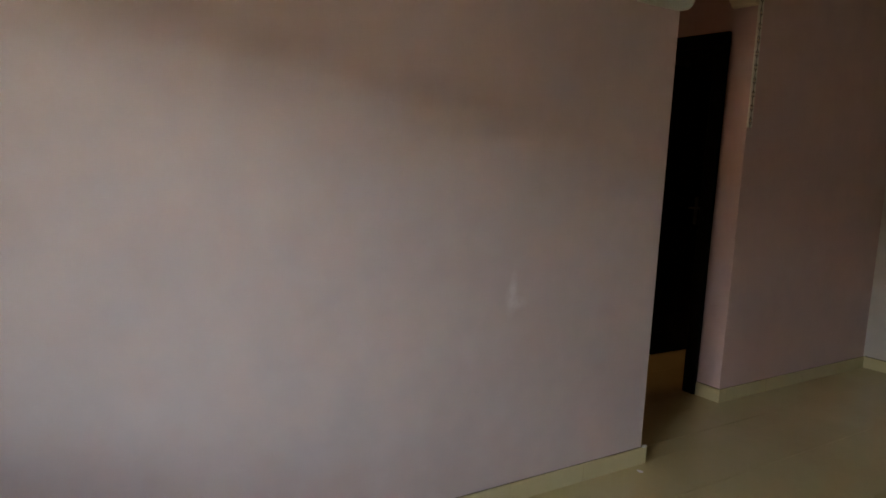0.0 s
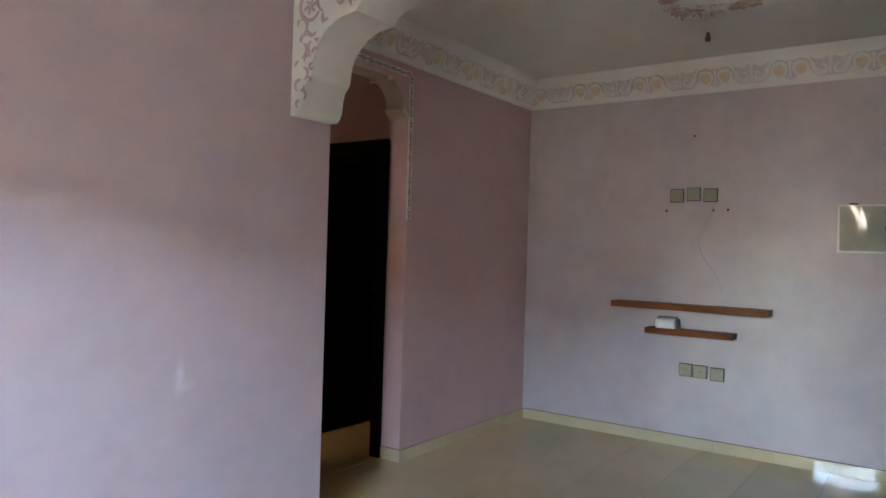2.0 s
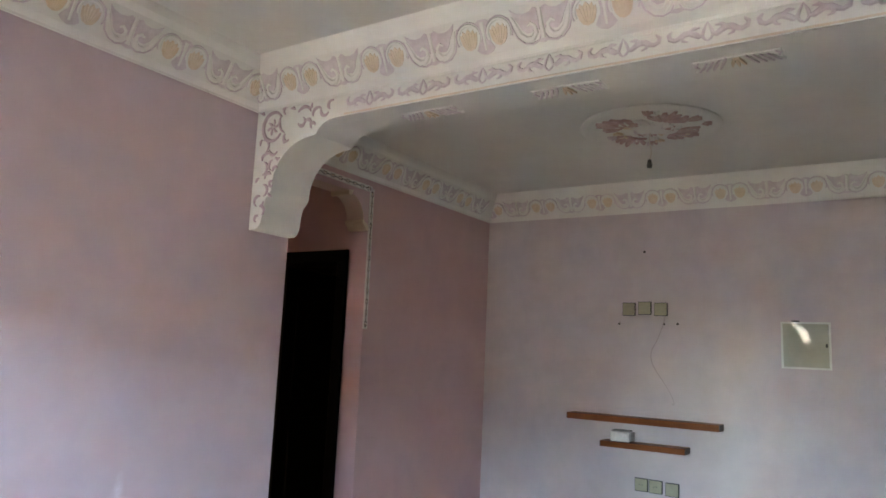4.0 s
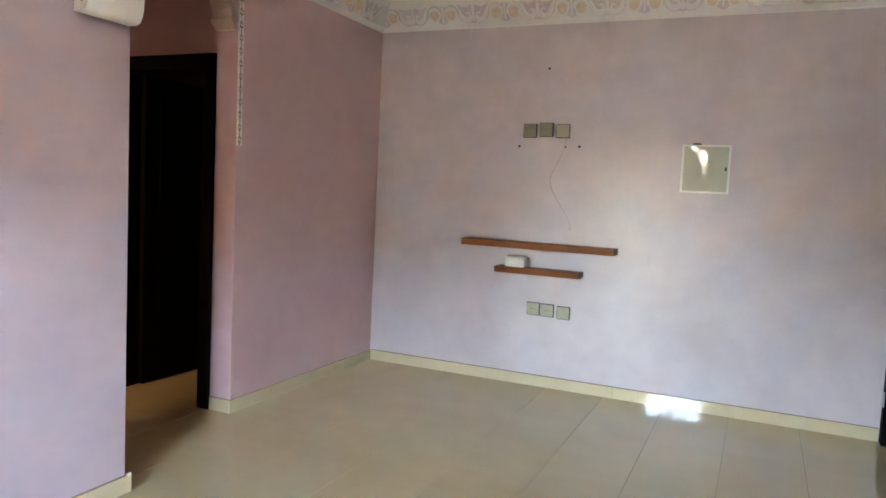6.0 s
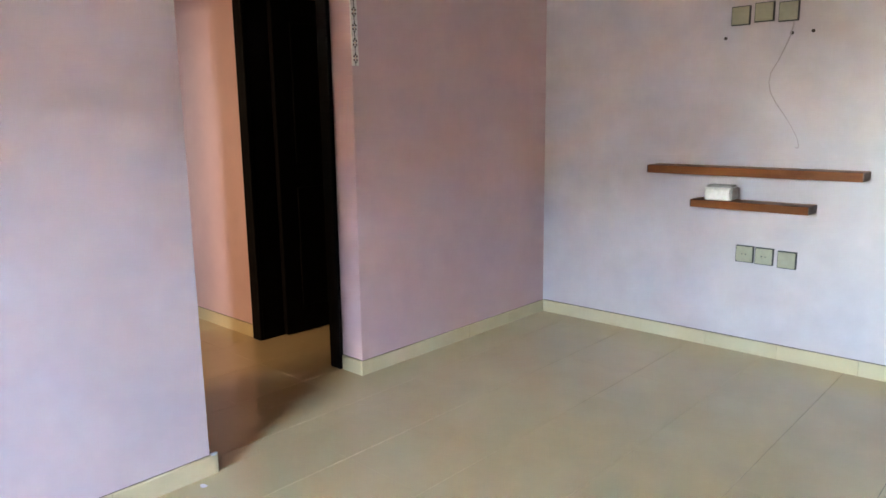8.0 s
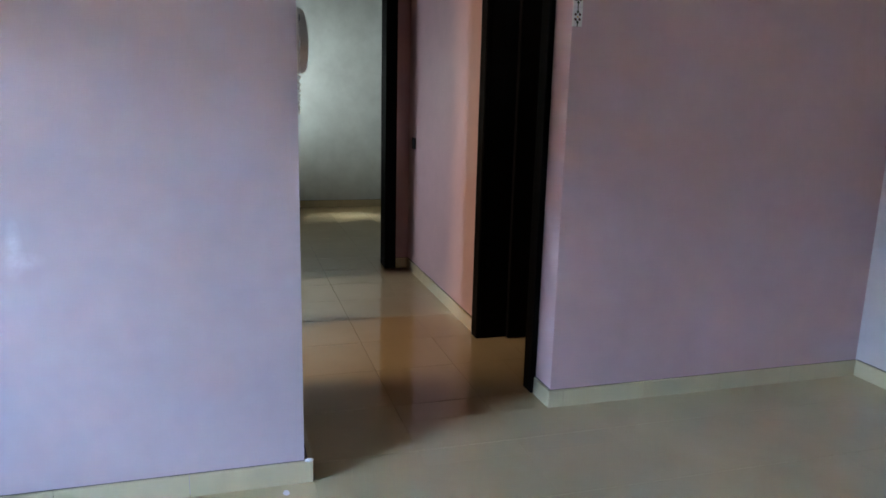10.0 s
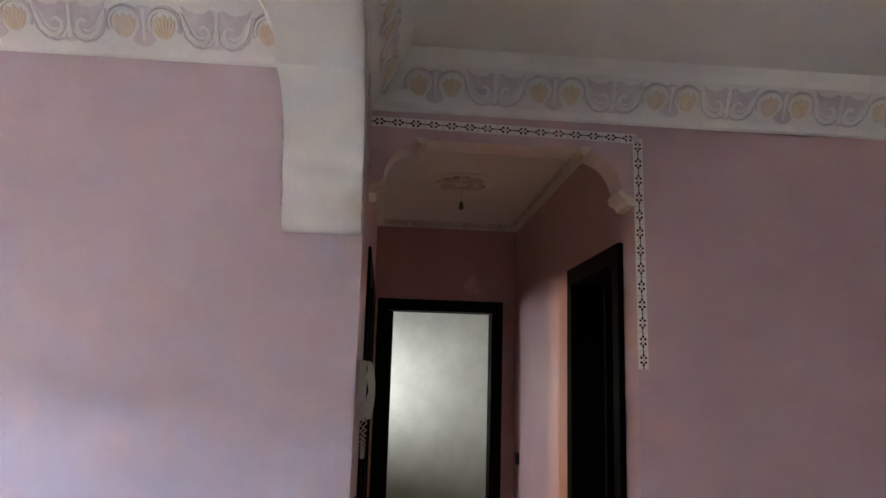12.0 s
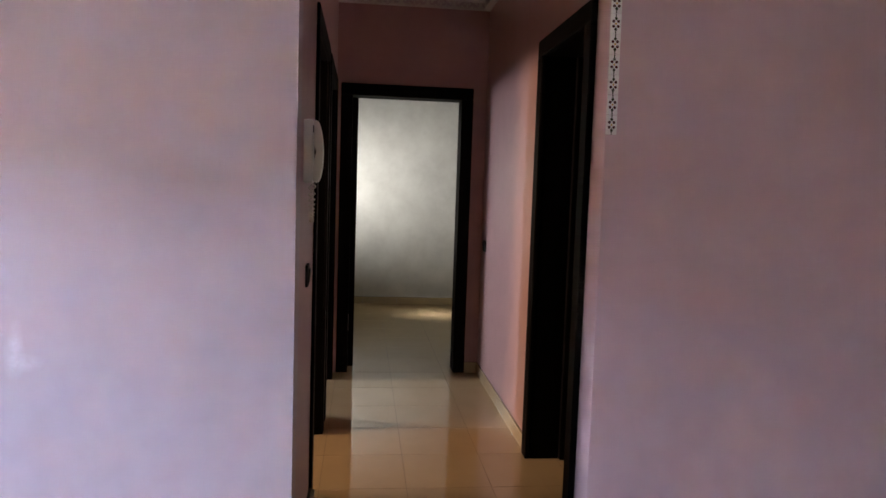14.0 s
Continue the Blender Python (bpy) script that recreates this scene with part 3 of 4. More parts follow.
def border_tile(length=0.0755, width=0.040):
    """One glazed border tile: a flower of four dots at its middle, a stem with arrow heads to its ends."""
    bm = bm_box((-length / 2 + 0.0008, -width / 2, 0), (length / 2 - 0.0008, width / 2, 0.007))
    z = 0.0072
    def dot(u, v, r, slot):
        ring = [bm.verts.new((u + r * math.cos(k * math.pi / 3), v + r * math.sin(k * math.pi / 3), z)) for k in range(6)]
        f = bm.faces.new(ring)
        f.material_index = slot
    def bar(u0, u1, w0, w1, slot):
        f = bm.faces.new([bm.verts.new(p) for p in ((u0, -w0, z), (u1, -w1, z), (u1, w1, z), (u0, w0, z))])
        f.material_index = slot
    for a in (45, 135, 225, 315):
        dot(0.013 * math.cos(radians(a)), 0.0125 * math.sin(radians(a)), 0.0060, 1)
    dot(0, 0, 0.0042, 3)
    for s in (-1, 1):
        bar(s * 0.012, s * 0.020, 0.0012, 0.0062, 2)
        bar(s * 0.020, s * 0.026, 0.0062, 0.0012, 2)
        bar(s * 0.026, s * length / 2 * 0.98, 0.0022, 0.0022, 2)
    me = bpy.data.meshes.new("border_tile")
    bm.to_mesh(me)
    bm.free()
    for mm in (TILE_CREAM, TILE_RED, TILE_GREEN, TILE_YELLOW):
        me.materials.append(mm)
    return me


border = thing("tile_border", "narrow glazed border tiles with red dots framing the corridor arch", "tile border", (0, 0.372, 0))
btile = border_tile(0.0728)
FACE = Matrix(((1, 0, 0, 0), (0, 0, -1, 0), (0, 1, 0, 0), (0, 0, 0, 1)))
for i in range(15):
    x = -0.003 + 0.0736 * i
    part("tile", btile, None, border, m=Matrix.Translation((x, 0, 2.554 - 0.0135 * (x + 0.04))) @ FACE @ Matrix.Rotation(random.uniform(-0.012, 0.012), 4, "Z"))
part("corner_ball", bm_lathe([(0.004, 0.0), (0.014, 0.003), (0.016, 0.010), (0.010, 0.016)], 12), MAUVE, border, "mauve plaster bead at the corner", m=Matrix.Translation((1.058, 0, 2.538)) @ Matrix.Rotation(radians(90), 4, "X"), smooth=True)
for i in range(13):
    part("tile", btile, None, border, m=Matrix.Translation((1.067 + 0.0006 * i, 0, 2.507 - 0.0730 * i)) @ FACE @ Matrix.Rotation(radians(90) + random.uniform(-0.01, 0.01), 4, "Z"))

# ---------------------------------------------------------------- doors
BRONZE = mat("dark_bronze", (0.06, 0.05, 0.04), 0.4, metal=0.8)


def doorway(name, m, width, height, thick, label, leaf_turn=None, hinge_right=False, proud=0.014, arch_w=0.085, inner_trim=True):
    """A dark wooden door set: architraves, linings and a panelled leaf. Local x runs along the opening, y into the wall."""
    top = tagged(thing(name, label, "door", m=m), kind="structure")
    lap = 0.03
    for x0, x1 in ((-arch_w + lap, lap), (width - lap, width + arch_w - lap)):
        part("architrave", bm_rounded((x0, -proud, 0), (x1, 0.0, height - lap), 0.004, 1), DARK_WOOD, top)
        if inner_trim:
            part("architrave", bm_rounded((x0, thick, 0), (x1, thick + proud, height - lap), 0.004, 1), DARK_WOOD, top)
    part("lintel_trim", bm_rounded((-arch_w + lap, -proud, height - lap), (width + arch_w - lap, 0.0, height + arch_w - lap), 0.004, 1), DARK_WOOD, top)
    if inner_trim:
        part("lintel_trim", bm_rounded((-arch_w + lap, thick, height - lap), (width + arch_w - lap, thick + proud, height + arch_w - lap), 0.004, 1), DARK_WOOD, top)
    part("jamb", bm_box((0.001, 0, 0), (0.028, thick, height - 0.001)), DARK_WOOD, top)
    part("jamb", bm_box((width - 0.028, 0, 0), (width - 0.001, thick, height - 0.001)), DARK_WOOD, top)
    part("head_jamb", bm_box((0.028, 0, height - 0.028), (width - 0.028, thick, height - 0.001)), DARK_WOOD, top)
    if leaf_turn is not None:
        w = width - 0.062
        h = height - 0.036
        hinge = Matrix.Translation((width - 0.030 if hinge_right else 0.030, thick - 0.002, 0.006))
        turn = Matrix.Rotation(radians(-leaf_turn if hinge_right else leaf_turn), 4, "Z")
        flip = Matrix.Diagonal((-1 if hinge_right else 1, 1, 1, 1))
        leaf_bm = bm_rounded((0.0, -0.04, 0.0), (w, 0.0, h), 0.003, 1)
        leaf_bm.transform(flip)
        leaf = part("door_leaf", leaf_bm, DARK_WOOD, top, "dark panelled wooden leaf", m=hinge @ turn)
        for z0, z1 in ((0.16, 0.92), (1.06, h - 0.14)):
            for y0, y1 in ((-0.048, -0.0401), (0.0001, 0.008)):
                pan = bm_rounded((0.12, y0, z0), (w - 0.12, y1, z1), 0.006, 1)
                pan.transform(flip)
                part("panel", pan, DARK_WOOD, leaf)
        for y0, y1, yy in ((-0.044, -0.0401, -0.07), (0.0001, 0.004, 0.03)):
            plate = bm_rounded((w - 0.075, y0, 0.94), (w - 0.035, y1, 1.14), 0.002, 1)
            bm_tube([(w - 0.055, (y0 + y1) / 2, 1.06), (w - 0.055, yy, 1.06), (w - 0.075, yy, 1.062), (w - 0.17, yy, 1.062)], 0.008, 8, plate)
            plate.transform(flip)
            part("door_handle", plate, BRONZE, leaf, "dark bronze lever handle on a plate")
    return top


TO_LEFT = Matrix(((0, -1, 0, 0), (1, 0, 0, 0), (0, 0, 1, 0), (0, 0, 0, 1)))     # viewer faces -x
TO_RIGHT = Matrix(((0, 1, 0, 0), (-1, 0, 0, 0), (0, 0, 1, 0), (0, 0, 0, 1)))    # viewer faces +x
BACK = Matrix(((-1, 0, 0, 0), (0, -1, 0, 0), (0, 0, 1, 0), (0, 0, 0, 1)))       # viewer faces -y
doorway("door_1", Matrix.Translation((HALL_R, 1.318, 0)) @ TO_RIGHT, 0.738, 2.075, T, "dark wooden corridor door standing open into an unlit room", 88, False, proud=0.026)
doorway("door_2", Matrix.Translation((HALL_L, 0.84, 0)) @ TO_LEFT, 0.86, 2.06, T, "dark wooden door open into the kitchen", 92, False)
doorway("door_3", Matrix.Translation((HALL_L, 1.95, 0)) @ TO_LEFT, 0.88, 2.06, T, "dark wooden door open into the bathroom", 92, False)
doorway("door_4", Matrix.Translation((0.05, HALL_END, 0)), 0.85, 2.06, T, "dark wooden frame of the open bedroom door", 95, False)
entrance = doorway("door_5", Matrix.Translation((2.655, SOUTH, 0)) @ BACK, 0.90, 2.06, 0.10, "closed dark wooden entrance door beside the shelf wall", 0, False, proud=0.03, inner_trim=False)
for z in (0.28, 1.75):
    part("hinge", bm_tube([(0.022, -0.036, z - 0.045), (0.022, -0.036, z + 0.045)], 0.008, 10), METAL, entrance, "small steel hinge")
part("strike_plate", bm_rounded((0.0285, 0.05, 0.30), (0.0305, 0.075, 0.42), 0.001, 1), METAL, bpy.data.objects["door_4"], "small steel strike plate")

# ---------------------------------------------------------------- window in the west wall
window = tagged(thing("window_1", "white aluminium window with two clear panes", "window", (WEST - 0.12, 0, 0)), kind="structure")
for lo, hi in (((-0.03, WIN_Y0, WIN_Z0), (0.03, WIN_Y0 + 0.05, WIN_Z1)), ((-0.03, WIN_Y1 - 0.05, WIN_Z0), (0.03, WIN_Y1, WIN_Z1)),
               ((-0.03, WIN_Y0 + 0.05, WIN_Z0), (0.03, WIN_Y1 - 0.05, WIN_Z0 + 0.05)), ((-0.03, WIN_Y0 + 0.05, WIN_Z1 - 0.05), (0.03, WIN_Y1 - 0.05, WIN_Z1))):
    part("window_frame", bm_rounded(lo, hi, 0.004, 1), ALU, window)
part("mullion", bm_rounded((-0.025, -1.385, WIN_Z0 + 0.05), (0.025, -1.345, WIN_Z1 - 0.05), 0.004, 1), ALU, window)
for y0, y1 in ((WIN_Y0 + 0.05, -1.385), (-1.345, WIN_Y1 - 0.05)):
    pane = part("pane", bm_box((-0.003, y0, WIN_Z0 + 0.05), (0.003, y1, WIN_Z1 - 0.05)), glass, window)
    pane.visible_shadow = False

# unseen panel added to keep the sky out; bedroom_daylight lights the room instead
bed_window = tagged(thing("window_2", "bedroom window with its opening shut by an added panel that stops sky light", "window", (-1.70, 5.62, 0.76)), kind="structure")
part("blind", bm_box((-0.01, -0.44, 0.0), (0.0, 0.44, 1.12)), mat("pale_sky_panel", (0.7, 0.7, 0.66), 0.9, scale=10), bed_window)

# ---------------------------------------------------------------- the shelf wall
END_GREY = mat("greyed_edge_band", (0.20, 0.15, 0.13), 0.6, colour2=(0.12, 0.07, 0.05), scale=40)
DARK_EDGE = mat("dark_edge_band", (0.055, 0.022, 0.012), 0.6, scale=40)


def wall_shelf(label, y0, y1, z0, z1, depth):
    ob = thing("wall_shelf", label, "shelf", (EAST, (y0 + y1) / 2, z0))
    half = (y1 - y0) / 2
    part("board", bm_rounded((-depth, -half + 0.004, 0), (0, half - 0.004, z1 - z0), 0.003, 2), BROWN_WOOD, ob)
    for s in (-1, 1):
        part("end_cap", bm_rounded((-depth + 0.001, s * half - 0.0039 if s > 0 else -half, 0.001), (0, half if s > 0 else -half + 0.0039, z1 - z0 - 0.001), 0.001, 1), END_GREY if s < 0 else DARK_EDGE, ob, "greyish edging" if s < 0 else "dark edging")
    return ob


wall_shelf("long brown varnished wooden shelf board on the plaster wall", -1.560, -0.442, 1.008, 1.054, 0.142)
wall_shelf("short brown varnished wooden shelf board carrying a small box", -1.330, -0.709, 0.828, 0.871, 0.142)

box = thing("plastic_box", "small crumpled white pack with a grey top on the shelf", "box", (2.625, -0.856, 0.871))
bb = bm_rounded((-0.038, -0.073, 0.0), (0.07, 0.073, 0.074), 0.018, 4)
bmesh.ops.subdivide_edges(bb, edges=bb.edges[:], cuts=3, use_grid_fill=True)
for v in bb.verts:
    dent = Vector((noise.noise(v.co * 30), noise.noise(v.co * 30 + Vector((7, 0, 0))), noise.noise(v.co * 34 + Vector((0, 9, 0))) * (0.6 if v.co.z > 0.01 else 0.0)))
    v.co += dent * 0.007
part("body", bb, mat("worn_white_card", (0.80, 0.77, 0.71), 0.7, colour2=(0.60, 0.57, 0.52), scale=24, fine=0.1), box, smooth=True)
lid = bm_rounded((-0.026, -0.066, 0.072), (0.066, 0.064, 0.083), 0.005, 2)
bmesh.ops.subdivide_edges(lid, edges=lid.edges[:], cuts=2, use_grid_fill=True)
for v in lid.verts:
    v.co += Vector((noise.noise(v.co * 30), noise.noise(v.co * 30 + Vector((5, 0, 0))), 0.5 * noise.noise(v.co * 40))) * 0.006
part("lid", lid, mat("grey_card", (0.24, 0.22, 0.20), 0.7, colour2=(0.42, 0.39, 0.36), scale=18), box, "grey crumpled top", smooth=True)
# the south side is a darker grey than the body
part("grey_side", bm_rounded((-0.030, -0.0835, 0.006), (0.064, -0.0690, 0.072), 0.006, 2), mat("dull_grey", (0.27, 0.25, 0.23), 0.7, colour2=(0.4, 0.37, 0.34), scale=30), box, "grey side")


def socket(y0, y1, z0, z1, kind, group):
    """A square cover plate on the east wall; kind: socket, aerial or blank."""
    label = {"socket": "square beige double-pole socket plate on the wall", "blank": "square beige blank cover plate on the wall"}[kind]
    ob = thing("wall_socket", label, "socket", (EAST, (y0 + y1) / 2, (z0 + z1) / 2), group)
    a, b = abs(y1 - y0) / 2, (z1 - z0) / 2
    # dark rim puts the shade round the plate into colour, wider below
    part("shade_rim", bm_rounded((-0.013, -a - 0.005, -b - 0.005), (0, a + 0.0045, b + 0.0045), 0.002, 1), SOCKET_DARK, ob)
    part("cover_plate", bm_rounded((-0.020, -a, -b), (-0.0131, a, b), 0.004, 2), SOCKET, ob)
    if kind == "socket":
        for s in (-1, 1):
            hole = bm_lathe([(0.0035, -0.001), (0.0035, 0.001)], 10)
            part("pin_hole", hole, SOCKET_DARK, ob, m=Matrix.Translation((-0.0208, s * 0.010, 0)) @ Matrix.Rotation(radians(90), 4, "Y"))
        part("inlay", bm_rounded((-0.0206, -a * 0.55, -b * 0.30), (-0.0195, a * 0.55, b * 0.30), 0.0004, 1), SOCKET, ob)
    return ob


for y0, z1 in ((-0.836, 1.899), (-0.957, 1.907), (-1.078, 1.899)):
    socket(y0, y0 - 0.090, z1 - 0.090, z1, "blank", "sockets above the shelves")
for y0, z1, kind in ((-0.938, 0.612, "socket"), (-1.043, 0.610, "socket"), (-1.161, 0.604, "blank")):
    socket(y0, y0 - 0.088, z1 - 0.085, z1, kind, "sockets below the shelves")

for y, z in ((-0.803, 1.743), (-1.244, 1.747), (-0.996, 2.294), (-1.143, 1.745)):
    plug = thing("wall_plug", "small dark screw hole with a plug in the plaster", "screw hole", (EAST, y, z), "holes of a removed bracket")
    part("rim", bm_lathe([(0.009, 0.0), (0.009, 0.003), (0.0055, 0.0035)], 12), mat("dark_hole", (0.05, 0.035, 0.03), 0.9), plug, m=Matrix.Rotation(radians(-90), 4, "Y"))

cable = thing("wall_cable", "thin pale cable hanging loose below a cover plate", "cable", (EAST, -1.155, 1.807))
route = [(-1.150, 1.815), (-1.149, 1.78), (-1.140, 1.734), (-1.118, 1.675), (-1.09, 1.61), (-1.055, 1.55), (-1.048, 1.50), (-1.058, 1.448), (-1.09, 1.39), (-1.129, 1.336), (-1.17, 1.275), (-1.204, 1.214), (-1.217, 1.17), (-1.212, 1.158), (-1.202, 1.163)]
cpts = [(-0.006 - 0.008 * math.sin(i * 0.45), y + 1.155, z - 1.807) for i, (y, z) in enumerate(route)]
part("wire", bm_tube(cpts, 0.0028, 6), mat("greyish_pink_cable", (0.41, 0.34, 0.32), 0.5), cable, smooth=True)
part("wire_end", bm_tube([cpts[-1], (cpts[-1][0] - 0.004, cpts[-1][1] + 0.006, cpts[-1][2] + 0.008)], 0.0024, 6), METAL, cable)

# consumer unit with a bowed glossy cover
panel = thing("fuse_box", "grey-green glossy bowed fuse box cover set in the wall", "fuse box", (EAST, -2.088, 1.617))
fb = bmesh.new()
for lo, hi in (((-0.016, -0.150, -0.157), (0, -0.138, 0.157)), ((-0.016, 0.138, -0.157), (0, 0.150, 0.157)), ((-0.016, -0.138, -0.157), (0, 0.138, -0.145)), ((-0.016, -0.138, 0.145), (0, 0.138, 0.157))):
    bm_box(lo, hi, fb)
part("frame", fb, mat("pale_green_plastic", (0.72, 0.73, 0.66), 0.3, scale=20), panel, "pale plastic rim")
bow = bmesh.new()


def bowed(u, v):
    """Depth of the cover: bulged from side to side, its upper corner warped."""
    return -0.020 - 0.0105 * v - 0.011 * (1 - u * u) * (1 - 0.5 * v ** 4) - 0.007 * u * max(v, 0.0) ** 3


NU, NV = 24, 20
grid = [[bow.verts.new((bowed(2 * i / NU - 1, 2 * j / NV - 1), -0.137 + 0.274 * i / NU, -0.144 + 0.288 * j / NV)) for j in range(NV + 1)] for i in range(NU + 1)]
for i in range(NU):
    for j in range(NV):
        bow.faces.new((grid[i][j], grid[i + 1][j], grid[i + 1][j + 1], grid[i][j + 1]))
back = bmesh.ops.extrude_edge_only(bow, edges=[e for e in bow.edges if e.is_boundary])
for v in [g for g in back["geom"] if isinstance(g, bmesh.types.BMVert)]:
    v.co.x = -0.002
part("cover", bow, PANEL_GREEN, panel, "glossy bowed cover", smooth=True)
part("latch", bm_rounded((-0.026, -0.131, -0.010), (-0.014, -0.119, 0.014), 0.002, 1), SOCKET_DARK, panel, "small dark latch")
part("top_clip", bm_rounded((-0.02, 0.035, 0.156), (0, 0.085, 0.166), 0.002, 1), SOCKET_DARK, panel, "dark clip")

# ---------------------------------------------------------------- ceiling roses and bare pendants
def ceiling_rose(label, at, radius, mats):
    ob = thing("ceiling_rose", label, "ceiling rose", at)
    r = radius
    part("disc", bm_lathe([(r, 0.0), (r, -0.008), (r * 0.95, -0.018), (r * 0.88, -0.012), (r * 0.84, -0.010), (r * 0.30, -0.012), (r * 0.18, -0.022), (r * 0.05, -0.026)], 48), WHITE, ob, smooth=True)
    rng = random.Random(4)
    for k in range(4):
        a0 = radians(45 + 90 * k)
        lobe = bmesh.new()
        for j in range(7):
            a = a0 + radians(-27 + 9 * j)
            r0, r1 = r * 0.42, r * (0.80 - 0.05 * abs(j - 3) + rng.uniform(-0.05, 0.05))
            bm_ribbon([(r0 * math.cos(a0 + (a - a0) * 0.5), r0 * math.sin(a0 + (a - a0) * 0.5)), ((r0 + r1) / 2 * math.cos(a), (r0 + r1) / 2 * math.sin(a)), (r1 * math.cos(a + 0.06), r1 * math.sin(a + 0.06))], [r * 0.08, r * 0.125, r * 0.05], 0.010 + 0.004 * (j % 2), lobe)
        part("leaf_spray", lobe, mats[0], ob, "painted leaf relief", m=Matrix.Translation((0, 0, -0.010)) @ Matrix.Rotation(math.pi, 4, "X"))
    for k in range(52):
        a = rng.uniform(0, 2 * math.pi)
        rr = r * rng.uniform(0.10, 0.74)
        bud = bmesh.new()
        turn = rng.uniform(-0.8, 0.8)
        for s in (-1, 0, 1):
            b = a + turn + 0.55 * s
            tip = (rr * math.cos(a) + r * 0.13 * math.cos(b), rr * math.sin(a) + r * 0.13 * math.sin(b))
            bm_ribbon([(rr * math.cos(a), rr * math.sin(a)), tip], [r * 0.075, r * 0.035], 0.008 + 0.006 * rng.random(), bud)
        part("bud", bud, (WHITE, mats[1], WHITE, MAUVE, WHITE, OCHRE, mats[1], WHITE)[k % 8], ob, m=Matrix.Translation((0, 0, -0.010)) @ Matrix.Rotation(math.pi, 4, "X"))
    return ob


ROSE_PAINT = mat("faded_rose_paint", (0.44, 0.26, 0.24), 0.6, colour2=(0.58, 0.45, 0.40), scale=16, fine=0.1)
ceiling_rose("round white ceiling rose with red painted leaf relief", (1.36, -1.44, CEIL), 0.40, (RED_PAINT, ROSE_PAINT))
ceiling_rose("small round ceiling rose with faded rose painted relief", (0.49, 1.80, HALL_CEIL), 0.20, (PEACH, ROSE_PAINT))


HOLDER = mat("brown_bakelite", (0.055, 0.045, 0.035), 0.35, scale=40)


def pendant(at, drop, label):
    ob = thing("pendant_socket", label, "lamp holder", at)
    sway = [(0.004 * math.sin(i * 1.3), 0.005 * math.sin(i * 0.9), -0.02 - (drop - 0.06) * i / 8) for i in range(9)]
    part("flex", bm_tube(sway, 0.003, 6), WHITE_PLASTIC, ob, smooth=True)
    part("lamp_holder", bm_lathe([(0.006, 0.0), (0.011, -0.006), (0.013, -0.028), (0.016, -0.030), (0.016, -0.038), (0.013, -0.05), (0.010, -0.05)], 14), HOLDER, ob, "dark brown bakelite lamp holder", m=Matrix.Translation((sway[-1][0], sway[-1][1], sway[-1][2] + 0.006)), smooth=True)
    return ob


pendant((1.36, -1.443, CEIL - 0.015), 0.225, "bare dark lamp holder on a flex under the ceiling rose")
pendant((0.49, 1.80, HALL_CEIL - 0.015), 0.155, "bare dark lamp holder hanging in the corridor")

# painted border on the corridor ceiling
hall_trim = structure("trim_hall", wall_boxes([((HALL_L, HALL_END - 0.05, HALL_CEIL - 0.045), (HALL_R, HALL_END, HALL_CEIL)), ((HALL_R - 0.05, 0.52, HALL_CEIL - 0.045), (HALL_R, HALL_END - 0.05, HALL_CEIL)),
                                               ((HALL_L, 0.52, HALL_CEIL - 0.045), (HALL_L + 0.05, HALL_END - 0.05, HALL_CEIL))]), WHITE, "narrow gypsum moulding round the corridor ceiling", "trim")
for i in range(6):
    part("vine_scroll", vine, None, hall_trim, m=Matrix.Translation((0.12 + 0.19 * i, HALL_END - 0.0505, HALL_CEIL - 0.046)) @ Matrix(((1, 0, 0, 0), (0, 0, -1, 0), (0, 1, 0, 0), (0, 0, 0, 1))) @ Matrix.Diagonal((0.62, 0.9, 0.4, 1)))
for i in range(9):
    part("vine_scroll", vine, None, hall_trim, m=Matrix.Translation((HALL_R - 0.0505, 0.70 + 0.26 * i, HALL_CEIL - 0.046)) @ Matrix(((0, 0, -1, 0), (-1, 0, 0, 0), (0, 1, 0, 0), (0, 0, 0, 1))) @ Matrix.Diagonal((0.8, 0.9, 0.4, 1)))

# ---------------------------------------------------------------- corridor fittings
phone = thing("door_phone", "ivory door intercom handset on the corridor wall", "intercom", (HALL_L, 0.30, 1.38))
part("base", bm_rounded((0.0, -0.045, 0.0), (0.030, 0.045, 0.215), 0.006, 2), WHITE_PLASTIC, phone)
hs = bmesh.new()
prof = [(0.031, 0.004), (0.046, 0.0), (0.056, 0.018), (0.062, 0.055), (0.064, 0.100), (0.062, 0.145), (0.055, 0.188), (0.045, 0.214), (0.031, 0.214), (0.031, 0.150), (0.038, 0.132), (0.040, 0.105), (0.038, 0.078), (0.031, 0.060)]
bm_prism(prof, 0.05, hs)
bmesh.ops.bevel(hs, geom=hs.edges[:], offset=0.004, segments=2, affect="EDGES")
part("handset", hs, WHITE_PLASTIC, phone, "curved handset", m=Matrix(((1, 0, 0, 0), (0, 0, 1, -0.022), (0, 1, 0, 0), (0, 0, 0, 1))), smooth=True)
part("button", bm_rounded((0.030, -0.040, 0.17), (0.033, -0.028, 0.195), 0.001, 1), SOCKET_DARK, phone, "small dark button")
coil = []
for i in range(150):
    s = i / 149
    drop = -0.02 - 0.135 * math.sin(math.pi * min(1, s * 1.0)) ** 0.8
    coil.append((0.022 + 0.010 * s + 0.006 * math.cos(i * 0.9), -0.012 + 0.026 * s + 0.006 * math.sin(i * 0.9), drop + 0.02))
part("cord", bm_tube(coil, 0.0022, 5), WHITE_PLASTIC, phone, "coiled handset cord", smooth=True)


